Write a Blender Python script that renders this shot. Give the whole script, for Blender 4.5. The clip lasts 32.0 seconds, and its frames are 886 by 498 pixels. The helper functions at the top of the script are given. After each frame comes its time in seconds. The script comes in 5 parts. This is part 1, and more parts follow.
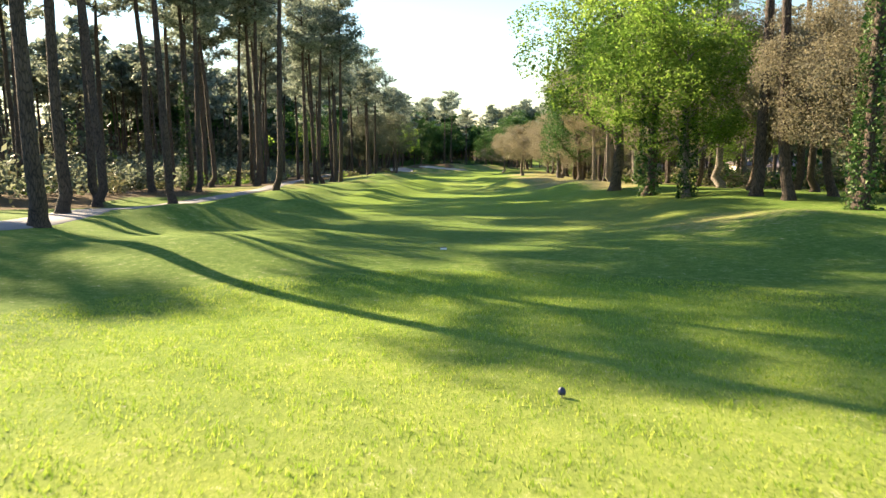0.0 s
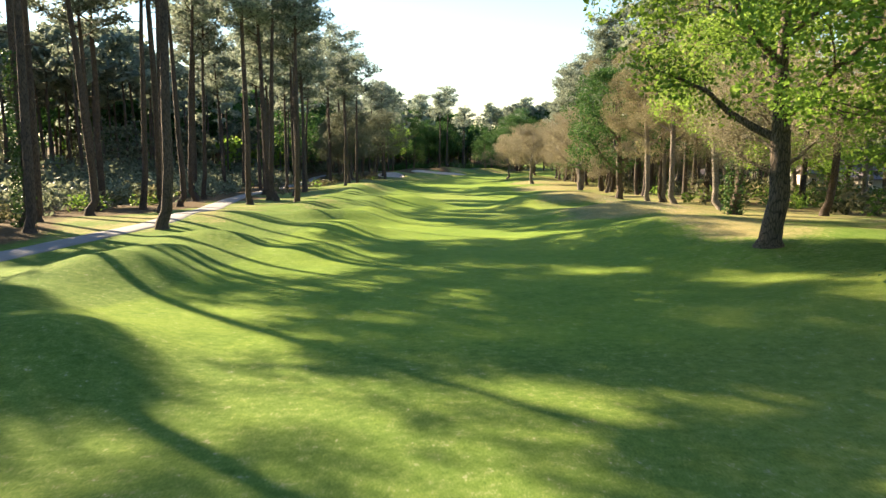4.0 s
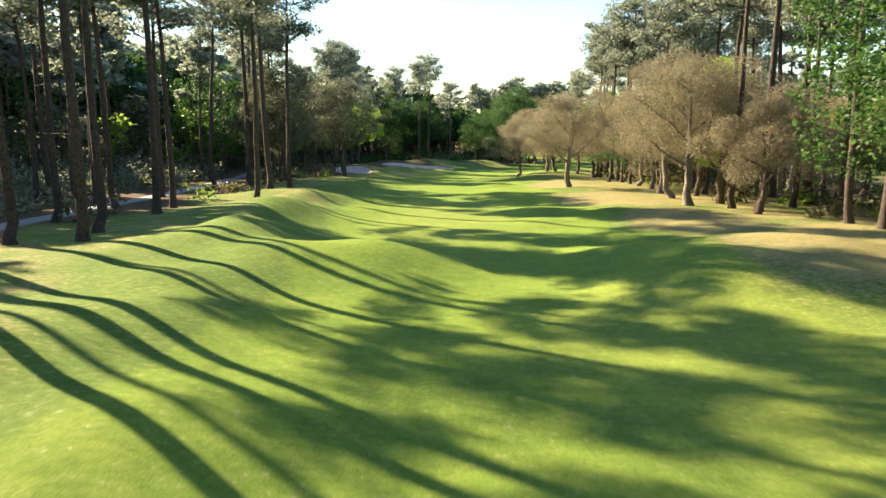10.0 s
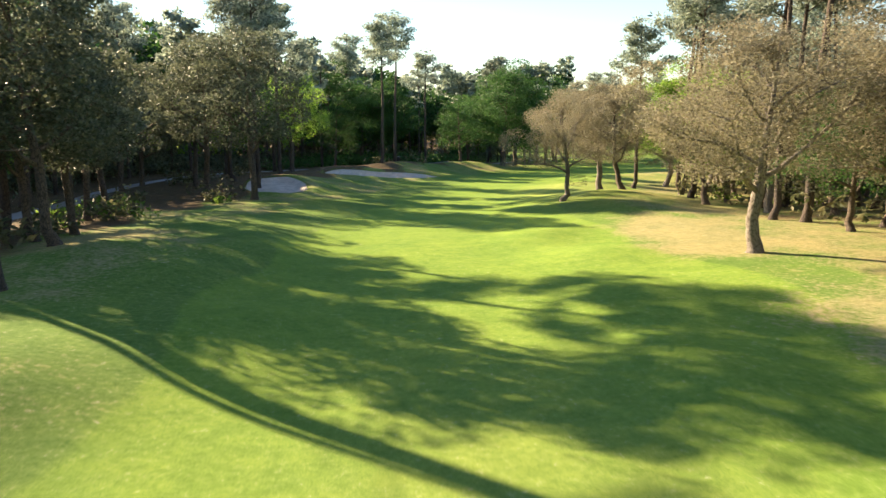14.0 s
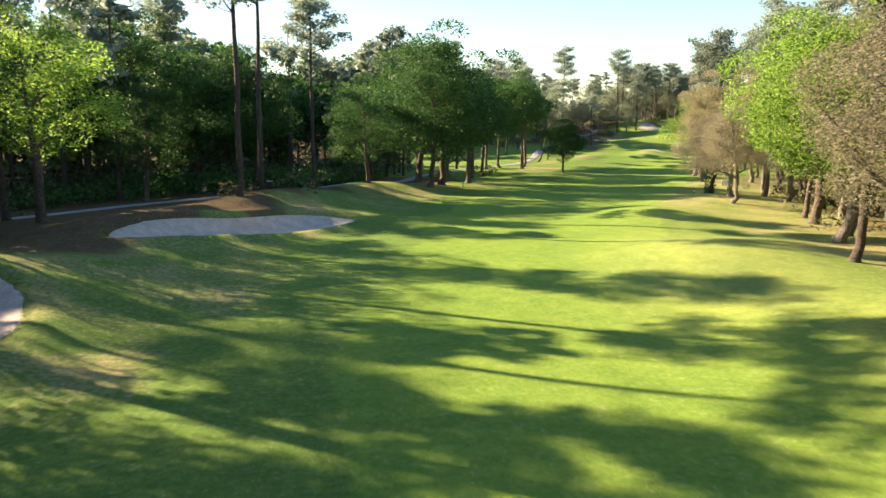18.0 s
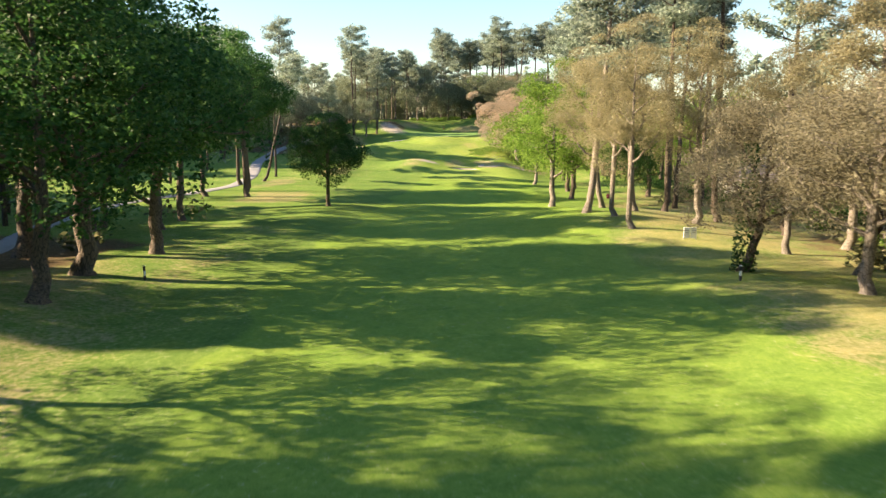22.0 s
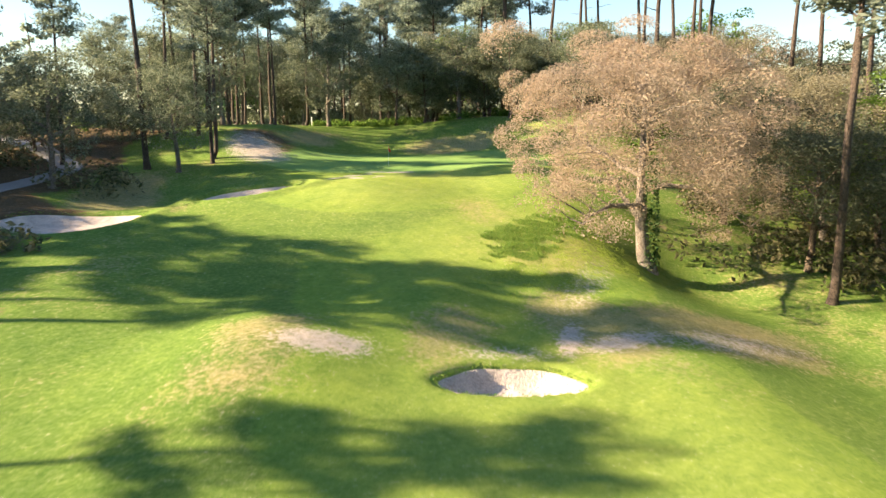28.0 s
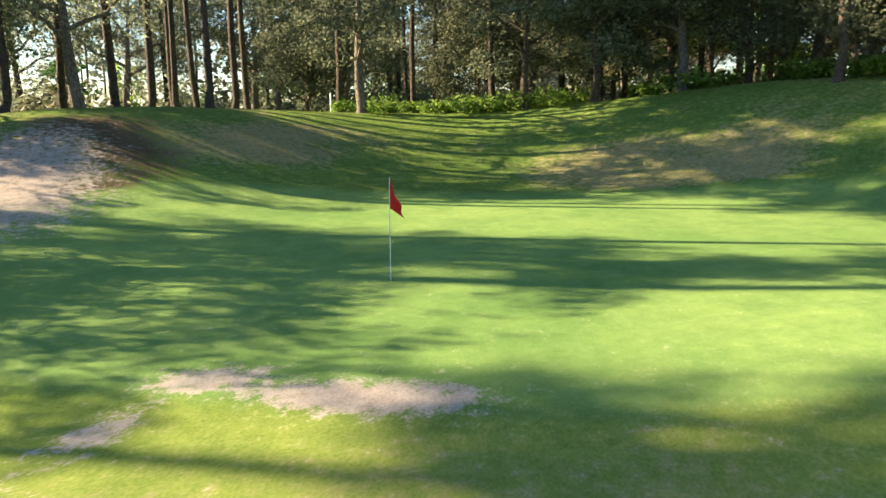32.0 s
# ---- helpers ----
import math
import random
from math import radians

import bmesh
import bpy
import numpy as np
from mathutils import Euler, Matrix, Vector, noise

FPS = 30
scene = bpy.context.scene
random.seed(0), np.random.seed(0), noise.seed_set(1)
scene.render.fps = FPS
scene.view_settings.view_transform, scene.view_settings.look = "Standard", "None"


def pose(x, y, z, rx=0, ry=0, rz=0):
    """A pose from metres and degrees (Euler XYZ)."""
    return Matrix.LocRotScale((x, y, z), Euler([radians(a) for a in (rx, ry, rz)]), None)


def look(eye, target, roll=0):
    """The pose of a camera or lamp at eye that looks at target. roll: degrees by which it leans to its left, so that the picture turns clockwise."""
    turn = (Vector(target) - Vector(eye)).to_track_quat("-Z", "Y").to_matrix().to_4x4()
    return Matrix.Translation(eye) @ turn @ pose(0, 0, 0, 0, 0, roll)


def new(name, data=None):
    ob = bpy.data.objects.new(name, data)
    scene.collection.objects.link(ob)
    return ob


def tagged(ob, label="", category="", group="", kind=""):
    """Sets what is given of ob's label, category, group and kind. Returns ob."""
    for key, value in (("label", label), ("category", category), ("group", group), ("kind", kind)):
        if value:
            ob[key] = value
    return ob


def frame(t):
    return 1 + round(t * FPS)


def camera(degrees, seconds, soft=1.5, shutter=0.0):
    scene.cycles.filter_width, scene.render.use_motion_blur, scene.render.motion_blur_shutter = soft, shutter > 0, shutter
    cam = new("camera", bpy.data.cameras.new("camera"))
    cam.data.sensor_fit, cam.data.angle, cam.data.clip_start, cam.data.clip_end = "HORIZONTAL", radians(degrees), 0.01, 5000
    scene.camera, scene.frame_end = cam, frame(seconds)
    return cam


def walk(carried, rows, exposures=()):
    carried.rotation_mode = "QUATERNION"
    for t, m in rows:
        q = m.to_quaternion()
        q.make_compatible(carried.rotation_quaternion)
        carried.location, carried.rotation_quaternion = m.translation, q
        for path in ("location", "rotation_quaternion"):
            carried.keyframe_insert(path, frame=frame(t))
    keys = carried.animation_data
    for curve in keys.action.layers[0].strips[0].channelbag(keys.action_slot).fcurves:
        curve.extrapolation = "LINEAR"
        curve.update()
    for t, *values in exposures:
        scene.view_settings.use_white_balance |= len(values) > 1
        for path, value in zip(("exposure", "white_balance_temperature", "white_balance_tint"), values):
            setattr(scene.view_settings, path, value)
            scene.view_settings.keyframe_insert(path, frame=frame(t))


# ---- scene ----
cam = camera(62.5, 32.0, 1.45, 0.22)
METRES, EYE, TILT, LEAN, TURN = 460.0, 12.0, -9.0, 0.25, 0.0
ROWS = [
    (0.0, 0.0, 0.0, 0.0, -0.0, 0.0, -0.0),
    (0.5, 0.0001, 0.0056, 0.0011, -0.01, 0.02, -0.03),
    (1.0, 0.0003, 0.012, 0.0023, -0.07, 0.05, -0.1),
    (1.5, 0.0002, 0.019, 0.0036, -0.15, 0.04, -0.06),
    (2.0, 0.0003, 0.0269, 0.0049, -0.2, 0.06, -0.07),
    (2.5, 0.0004, 0.0356, 0.0063, -0.22, 0.05, -0.03),
    (3.0, 0.0003, 0.0446, 0.0076, -0.28, 0.07, 0.0),
    (3.5, 0.0002, 0.0541, 0.009, -0.34, 0.04, 0.02),
    (5.5, -0.0001, 0.0868, 0.0129, -0.55, -0.14, -0.19),
    (6.0, -0.0005, 0.0961, 0.014, -0.69, -0.21, -0.23),
    (6.5, -0.0009, 0.1054, 0.0151, -0.84, -0.28, -0.22),
    (7.0, -0.0012, 0.1155, 0.0163, -1.0, -0.35, -0.18),
    (7.5, -0.0015, 0.1257, 0.0176, -1.22, -0.43, -0.13),
    (8.0, -0.0017, 0.1369, 0.0189, -1.36, -0.5, -0.08),
    (8.5, -0.0019, 0.1484, 0.0203, -1.51, -0.56, -0.08),
    (9.0, -0.0021, 0.161, 0.0218, -1.75, -0.62, -0.04),
    (9.5, -0.0024, 0.1737, 0.0235, -2.06, -0.72, -0.01),
    (10.0, -0.0024, 0.1872, 0.0252, -2.33, -0.79, 0.09),
    (10.5, -0.0026, 0.202, 0.0272, -2.62, -0.89, 0.15),
    (11.0, -0.0026, 0.2172, 0.0293, -2.92, -0.95, 0.24),
    (11.5, -0.0026, 0.2335, 0.0315, -3.25, -1.02, 0.36),
    (12.0, -0.0025, 0.2497, 0.0338, -3.63, -1.08, 0.43),
    (12.5, -0.0023, 0.2664, 0.0362, -4.01, -1.14, 0.5),
    (13.0, -0.002, 0.2839, 0.0388, -4.41, -1.24, 0.6),
    (13.5, -0.0019, 0.3009, 0.0411, -4.84, -1.27, 0.69),
    (14.0, -0.0022, 0.3186, 0.0437, -5.28, -1.37, 0.84),
    (14.5, -0.0029, 0.337, 0.0463, -5.86, -1.35, 0.82),
    (16.5, -0.0054, 0.4069, 0.0554, -9.74, -1.39, 1.8),
    (17.0, -0.0058, 0.4236, 0.0579, -11.98, -1.46, 2.07),
    (17.5, -0.0056, 0.4406, 0.0604, -14.49, -1.53, 2.39),
    (18.0, -0.0047, 0.4587, 0.0631, -17.42, -1.64, 2.75),
    (18.5, -0.0031, 0.4759, 0.0654, -20.66, -1.74, 3.12),
    (19.0, -0.0007, 0.493, 0.0677, -23.98, -1.9, 3.53),
    (19.5, 0.0032, 0.5113, 0.0702, -27.7, -2.07, 3.96),
    (20.0, 0.0079, 0.5283, 0.0725, -31.48, -2.34, 4.4),
    (20.5, 0.0143, 0.5455, 0.0748, -35.4, -2.67, 4.85),
    (21.0, 0.0227, 0.5635, 0.077, -38.54, -2.93, 5.19),
    (21.5, 0.0324, 0.5805, 0.0795, -40.5, -3.1, 5.39),
    (22.0, 0.0439, 0.5978, 0.082, -41.6, -3.16, 5.57),
    (22.5, 0.0557, 0.6144, 0.0845, -42.14, -3.2, 5.69),
    (23.0, 0.0685, 0.6309, 0.0871, -42.75, -3.3, 5.9),
    (23.5, 0.0817, 0.6468, 0.0897, -43.35, -3.38, 6.02),
    (24.0, 0.0957, 0.6628, 0.0921, -43.9, -3.43, 6.11),
    (24.5, 0.1107, 0.6798, 0.0951, -44.38, -3.45, 6.12),
    (25.0, 0.1255, 0.696, 0.0978, -44.77, -3.42, 5.94),
    (25.5, 0.14, 0.7117, 0.1007, -45.13, -3.46, 5.99),
    (27.5, 0.2005, 0.7731, 0.1117, -46.03, -3.6, 6.32),
    (28.0, 0.2157, 0.7885, 0.1142, -46.36, -3.64, 6.32),
    (28.5, 0.2303, 0.8033, 0.1165, -46.68, -3.64, 6.28),
    (29.0, 0.2443, 0.8172, 0.1185, -46.99, -3.63, 6.24),
    (29.5, 0.2585, 0.8313, 0.1208, -47.06, -3.7, 6.39),
    (30.0, 0.271, 0.844, 0.1226, -47.21, -3.78, 6.28),
    (30.5, 0.2824, 0.8551, 0.124, -47.21, -3.74, 6.28),
    (31.0, 0.2924, 0.865, 0.125, -44.3, -3.43, 6.06),
    (31.5, 0.3002, 0.872, 0.1255, -37.78, -2.75, 5.62),
    (32.0, 0.3065, 0.8765, 0.1256, -32.92, -2.26, 5.27),
]
EXPOSURE = [(0.0, 2.2), (32.0, 2.2)]
walk(cam, [(t, pose(0, 0, EYE, TILT, LEAN, TURN) @ pose(METRES * x, METRES * y, METRES * z, 90 + pitch, roll, yaw)) for t, x, y, z, yaw, pitch, roll in ROWS], EXPOSURE)


# ---- world and sun ----
SUN_FROM = Vector((-0.73, 0.68, 0.455)).normalized()
world = bpy.data.worlds.new("sky")
scene.world = world
world.use_nodes = True
wn = world.node_tree.nodes
sky = wn.new("ShaderNodeTexSky")
sky.sky_type, sky.sun_disc = "NISHITA", False
sky.sun_elevation, sky.sun_rotation = math.asin(SUN_FROM.z), math.atan2(SUN_FROM.x, SUN_FROM.y)
sky.air_density, sky.dust_density, sky.ozone_density = 1.25, 0.1, 3.4
wn["Background"].inputs["Strength"].default_value = 0.058
world.node_tree.links.new(sky.outputs[0], wn["Background"].inputs["Color"])
sun = new("sun", bpy.data.lights.new("sun", "SUN"))
sun.data.energy, sun.data.angle, sun.data.color = 5.1, radians(0.6), (1.0, 0.785, 0.51)
sun.matrix_world = look(SUN_FROM * 100, (0, 0, 0))


# ---- materials ----
def material(name):
    m = bpy.data.materials.new(name)
    m.use_nodes = True
    return m, m.node_tree.nodes, m.node_tree.links, m.node_tree.nodes["Principled BSDF"]


def ramp(nodes, stops):
    r = nodes.new("ShaderNodeValToRGB")
    while len(r.color_ramp.elements) < len(stops):
        r.color_ramp.elements.new(0.5)
    for e, (p, c) in zip(r.color_ramp.elements, stops):
        e.position, e.color = p, (*c, 1)
    return r


def noise_tex(nodes, links, scale, detail=4, rough=0.6, vector=None):
    n = nodes.new("ShaderNodeTexNoise")
    n.inputs["Scale"].default_value, n.inputs["Detail"].default_value, n.inputs["Roughness"].default_value = scale, detail, rough
    if vector is not None:
        links.new(vector, n.inputs["Vector"])
    return n


def mixed(nodes, links, factor, a, b, blend="MIX"):
    m = nodes.new("ShaderNodeMix")
    m.data_type, m.blend_type = "RGBA", blend
    for sock, v in ((m.inputs["Factor"], factor), (m.inputs["A"], a), (m.inputs["B"], b)):
        if hasattr(v, "is_output"):
            links.new(v, sock)
        elif isinstance(v, (int, float)):
            sock.default_value = v
        else:
            sock.default_value = (*v, 1)
    return m.outputs["Result"]


def bumped(nodes, links, bsdf, height, strength, distance):
    b = nodes.new("ShaderNodeBump")
    b.inputs["Strength"].default_value, b.inputs["Distance"].default_value = strength, distance
    links.new(height, b.inputs["Height"])
    links.new(b.outputs[0], bsdf.inputs["Normal"])


def solid(name, colour, rough=0.7, metal=0.0, grain=6.0, spread=0.25, bump=0.0):
    """A plain surface with grain at two scales."""
    m, n, l, b = material(name)
    co = n.new("ShaderNodeTexCoord").outputs["Object"]
    big, small = noise_tex(n, l, grain, 5, 0.6, co), noise_tex(n, l, grain * 9, 3, 0.6, co)
    dark, light = [c * (1 - spread) for c in colour], [min(1, c * (1 + spread)) for c in colour]
    c1 = ramp(n, [(0.3, dark), (0.7, light)])
    l.new(big.outputs[0], c1.inputs[0])
    c2 = ramp(n, [(0.3, dark), (0.7, light)])
    l.new(small.outputs[0], c2.inputs[0])
    l.new(mixed(n, l, 0.45, c1.outputs[0], c2.outputs[0]), b.inputs["Base Color"])
    b.inputs["Roughness"].default_value, b.inputs["Metallic"].default_value = rough, metal
    if bump:
        bumped(n, l, b, small.outputs[0], 0.6, bump)
    return m


def leaf_material(name, dark, mid, light, through_share=0.35, gloss=0.5):
    m, n, l, b = material(name)
    geo, info = n.new("ShaderNodeNewGeometry"), n.new("ShaderNodeObjectInfo")
    r = ramp(n, [(0.0, dark), (0.5, mid), (1.0, light)])
    l.new(geo.outputs["Random Per Island"], r.inputs[0])
    tint = n.new("ShaderNodeHueSaturation")
    spread = n.new("ShaderNodeMapRange")
    spread.inputs["To Min"].default_value, spread.inputs["To Max"].default_value = 0.72, 1.25
    l.new(info.outputs["Random"], spread.inputs["Value"])
    l.new(spread.outputs[0], tint.inputs["Value"])
    l.new(r.outputs[0], tint.inputs["Color"])
    l.new(tint.outputs[0], b.inputs["Base Color"])
    b.inputs["Roughness"].default_value = gloss
    b.inputs["Specular IOR Level"].default_value = 0.12
    t, mix = n.new("ShaderNodeBsdfTranslucent"), n.new("ShaderNodeMixShader")
    l.new(tint.outputs[0], t.inputs["Color"])
    mix.inputs[0].default_value = through_share
    l.new(b.outputs[0], mix.inputs[1])
    l.new(t.outputs[0], mix.inputs[2])
    l.new(mix.outputs[0], n["Material Output"].inputs["Surface"])
    return m


def bark_material(name, dark, light, scale=1.0):
    m, n, l, b = material(name)
    co = n.new("ShaderNodeTexCoord").outputs["Object"]
    mp = n.new("ShaderNodeMapping")
    mp.inputs["Scale"].default_value = (7 * scale, 7 * scale, 1.6 * scale)
    l.new(co, mp.inputs["Vector"])
    v = n.new("ShaderNodeTexVoronoi")
    v.feature = "DISTANCE_TO_EDGE"
    v.inputs["Scale"].default_value = 1.6
    l.new(mp.outputs[0], v.inputs["Vector"])
    big, fine = noise_tex(n, l, 0.6, 4, 0.6, co), noise_tex(n, l, 5, 6, 0.7, mp.outputs[0])
    edge = n.new("ShaderNodeMapRange")
    edge.inputs["From Max"].default_value = 0.16
    l.new(v.outputs["Distance"], edge.inputs["Value"])
    plate = mixed(n, l, fine.outputs[0], [c * 0.7 for c in light], light)
    col = mixed(n, l, edge.outputs[0], dark, plate)
    patch = ramp(n, [(0.35, (0.72, 0.70, 0.68)), (0.65, (1.15, 1.08, 1.0))])
    l.new(big.outputs[0], patch.inputs[0])
    l.new(mixed(n, l, 1.0, col, patch.outputs[0], "MULTIPLY"), b.inputs["Base Color"])
    b.inputs["Roughness"].default_value = 0.92
    bumped(n, l, b, mixed(n, l, 0.4, edge.outputs[0], fine.outputs[0]), 0.9, 0.05)
    return m


def ground_material():
    """Mown grass, rough, dry turf, woodland litter, the green: shares given by the land's own zones."""
    m, n, l, b = material("turf")
    co = n.new("ShaderNodeTexCoord").outputs["Object"]
    zone = n.new("ShaderNodeAttribute")
    zone.attribute_name = "zone"
    sep = n.new("ShaderNodeSeparateColor")
    l.new(zone.outputs["Color"], sep.inputs[0])
    fine = noise_tex(n, l, 26, 5, 0.75, co)
    blades = noise_tex(n, l, 120, 3, 0.7, co)
    tuft = noise_tex(n, l, 4.5, 5, 0.65, co)
    broad = noise_tex(n, l, 0.22, 4, 0.6, co)
    fair = ramp(n, [(0.3, (0.093, 0.172, 0.025)), (0.5, (0.176, 0.262, 0.046)), (0.72, (0.280, 0.347, 0.095))])
    l.new(mixed(n, l, 0.55, tuft.outputs[0], fine.outputs[0]), fair.inputs[0])
    rough = ramp(n, [(0.3, (0.052, 0.104, 0.018)), (0.5, (0.132, 0.206, 0.044)), (0.7, (0.250, 0.290, 0.104))])
    l.new(mixed(n, l, 0.5, tuft.outputs[0], fine.outputs[0]), rough.inputs[0])
    dry = ramp(n, [(0.3, (0.140, 0.140, 0.050)), (0.5, (0.265, 0.240, 0.115)), (0.72, (0.390, 0.340, 0.215))])
    l.new(mixed(n, l, 0.5, tuft.outputs[0], fine.outputs[0]), dry.inputs[0])
    litter = ramp(n, [(0.3, (0.045, 0.036, 0.020)), (0.5, (0.105, 0.075, 0.046)), (0.72, (0.210, 0.150, 0.100))])
    l.new(mixed(n, l, 0.5, tuft.outputs[0], fine.outputs[0]), litter.inputs[0])
    green = ramp(n, [(0.3, (0.140, 0.250, 0.070)), (0.7, (0.215, 0.325, 0.105))])
    l.new(mixed(n, l, 0.5, tuft.outputs[0], broad.outputs[0]), green.inputs[0])

    def ragged(share, width=0.5, other=None):
        """A zone's share broken up by tufts, so that its border is uneven."""
        a = n.new("ShaderNodeMath")
        a.operation = "ADD"
        l.new(share, a.inputs[0])
        s = n.new("ShaderNodeMapRange")
        s.inputs["To Min"].default_value, s.inputs["To Max"].default_value = -width, width
        s.inputs["From Min"].default_value, s.inputs["From Max"].default_value = 0.25, 0.75
        mixn = mixed(n, l, 0.5, tuft.outputs[0], (other or broad).outputs[0])
        l.new(mixn, s.inputs["Value"])
        l.new(s.outputs[0], a.inputs[1])
        k = n.new("ShaderNodeMapRange")
        k.interpolation_type = "SMOOTHSTEP"
        k.inputs["From Min"].default_value, k.inputs["From Max"].default_value = 0.3, 0.7
        l.new(a.outputs[0], k.inputs["Value"])
        return k.outputs[0]

    col = mixed(n, l, ragged(sep.outputs[0], 0.12), rough.outputs[0], fair.outputs[0])
    col = mixed(n, l, ragged(sep.outputs[1], 0.55), col, dry.outputs[0])
    col = mixed(n, l, ragged(sep.outputs[2], 0.6), col, litter.outputs[0])
    bare = n.new("ShaderNodeAttribute")
    bare.attribute_name = "bare"
    soil = ramp(n, [(0.3, (0.290, 0.240, 0.210)), (0.7, (0.530, 0.470, 0.430))])
    l.new(mixed(n, l, 0.5, tuft.outputs[0], fine.outputs[0]), soil.inputs[0])
    pale = n.new("ShaderNodeAttribute")
    pale.attribute_name = "pale"
    straw = ramp(n, [(0.3, (0.195, 0.245, 0.050)), (0.7, (0.355, 0.365, 0.125))])
    l.new(mixed(n, l, 0.6, tuft.outputs[0], fine.outputs[0]), straw.inputs[0])
    col = mixed(n, l, pale.outputs["Fac"], col, straw.outputs[0])
    col = mixed(n, l, zone.outputs["Alpha"], col, green.outputs[0])
    col = mixed(n, l, ragged(bare.outputs["Fac"], 0.95, fine), col, soil.outputs[0])
    wash = ramp(n, [(0.3, (0.84, 0.90, 0.88)), (0.7, (1.12, 1.07, 1.02))])
    l.new(broad.outputs[0], wash.inputs[0])
    col = mixed(n, l, 1.0, col, wash.outputs[0], "MULTIPLY")
    clump = noise_tex(n, l, 1.1, 6, 0.7, co)
    mottle = ramp(n, [(0.36, (0.84, 0.88, 0.84)), (0.5, (1.0, 1.0, 1.0)), (0.64, (1.14, 1.10, 1.06))])
    l.new(clump.outputs[0], mottle.inputs[0])
    col = mixed(n, l, 1.0, col, mottle.outputs[0], "MULTIPLY")
    speck = ramp(n, [(0.34, (0.70, 0.74, 0.70)), (0.5, (1.0, 1.0, 1.0)), (0.66, (1.28, 1.24, 1.22))])
    l.new(mixed(n, l, 0.5, fine.outputs[0], blades.outputs[0]), speck.inputs[0])
    l.new(mixed(n, l, 1.0, col, speck.outputs[0], "MULTIPLY"), b.inputs["Base Color"])
    b.inputs["Sheen Weight"].default_value, b.inputs["Sheen Roughness"].default_value = 0.0, 0.5
    b.inputs["Sheen Tint"].default_value = (0.85, 1.0, 0.45, 1)
    b.inputs["Roughness"].default_value = 0.85
    b.inputs["Specular IOR Level"].default_value = 0.03
    bumped(n, l, b, mixed(n, l, 0.45, fine.outputs[0], blades.outputs[0]), 0.55, 0.05)
    return m


TURF = ground_material()
SAND = solid("bunker_sand", (0.53, 0.445, 0.395), 0.95, 0, 1.1, 0.42, 0.22)
PATH_M = solid("path_gravel", (0.235, 0.225, 0.235), 0.9, 0, 1.2, 0.18, 0.01)
PINE_BARK = bark_material("pine_bark", (0.026, 0.020, 0.017), (0.125, 0.095, 0.078))
OAK_BARK = bark_material("oak_bark", (0.035, 0.028, 0.022), (0.200, 0.155, 0.120), 1.3)
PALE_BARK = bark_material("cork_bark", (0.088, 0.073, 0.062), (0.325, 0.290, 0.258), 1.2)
NEEDLES = leaf_material("pine_needles", (0.108, 0.142, 0.104), (0.230, 0.276, 0.208), (0.400, 0.440, 0.345), 0.46)
CORK_LEAF = leaf_material("cork_oak_leaves", (0.175, 0.156, 0.100), (0.245, 0.220, 0.145), (0.320, 0.288, 0.196), 0.42)
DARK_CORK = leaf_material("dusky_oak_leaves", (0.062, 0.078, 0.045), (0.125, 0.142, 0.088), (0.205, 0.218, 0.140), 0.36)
GREEN_LEAF = leaf_material("oak_leaves", (0.125, 0.225, 0.030), (0.200, 0.320, 0.050), (0.300, 0.415, 0.085), 0.60)
DEEP_LEAF = leaf_material("deep_green_leaves", (0.022, 0.064, 0.016), (0.048, 0.116, 0.028), (0.105, 0.190, 0.052), 0.42)
RUSSET_LEAF = leaf_material("russet_leaves", (0.295, 0.222, 0.165), (0.345, 0.270, 0.203), (0.400, 0.325, 0.248), 0.48)
FADED_LEAF = leaf_material("faded_leaves", (0.200, 0.180, 0.096), (0.280, 0.250, 0.142), (0.360, 0.322, 0.196), 0.45)
IVY_LEAF = leaf_material("ivy_leaves", (0.022, 0.060, 0.016), (0.052, 0.110, 0.028), (0.140, 0.200, 0.070), 0.2)
BRUSH_LEAF = leaf_material("brush_leaves", (0.055, 0.068, 0.030), (0.125, 0.130, 0.065), (0.250, 0.225, 0.125), 0.35)
SCRUB_LEAF = leaf_material("scrub_leaves", (0.085, 0.108, 0.066), (0.180, 0.208, 0.132), (0.310, 0.332, 0.228), 0.46)
FERN_LEAF = leaf_material("fern_leaves", (0.070, 0.140, 0.022), (0.160, 0.270, 0.045), (0.290, 0.390, 0.090), 0.45)


# ---- mesh helpers ----
def mesh_of(name, verts, faces, mat, smooth_faces=False):
    """A mesh from arrays; faces is one array of quads or triangles, or a list of such arrays."""
    me = bpy.data.meshes.new(name)
    if not isinstance(faces, list):
        faces = [faces]
    verts = np.asarray(verts, np.float32)
    loops = np.concatenate([np.asarray(f, np.int32).ravel() for f in faces])
    sizes = np.concatenate([np.full(len(f), np.asarray(f).shape[1], np.int32) for f in faces])
    me.vertices.add(len(verts))
    me.vertices.foreach_set("co", verts.ravel())
    me.loops.add(len(loops))
    me.loops.foreach_set("vertex_index", loops)
    me.polygons.add(len(sizes))
    me.polygons.foreach_set("loop_start", np.concatenate([[0], np.cumsum(sizes)[:-1]]).astype(np.int32))
    me.polygons.foreach_set("use_smooth", np.full(len(sizes), smooth_faces))
    me.materials.append(mat)
    me.update(calc_edges=True)
    return me


def join(pieces):
    """Several (verts, faces) into one."""
    vs, fs, k = [], [], 0
    for v, f in pieces:
        vs.append(v)
        fs.append(np.asarray(f) + k)
        k += len(v)
    return np.concatenate(vs), np.concatenate(fs)


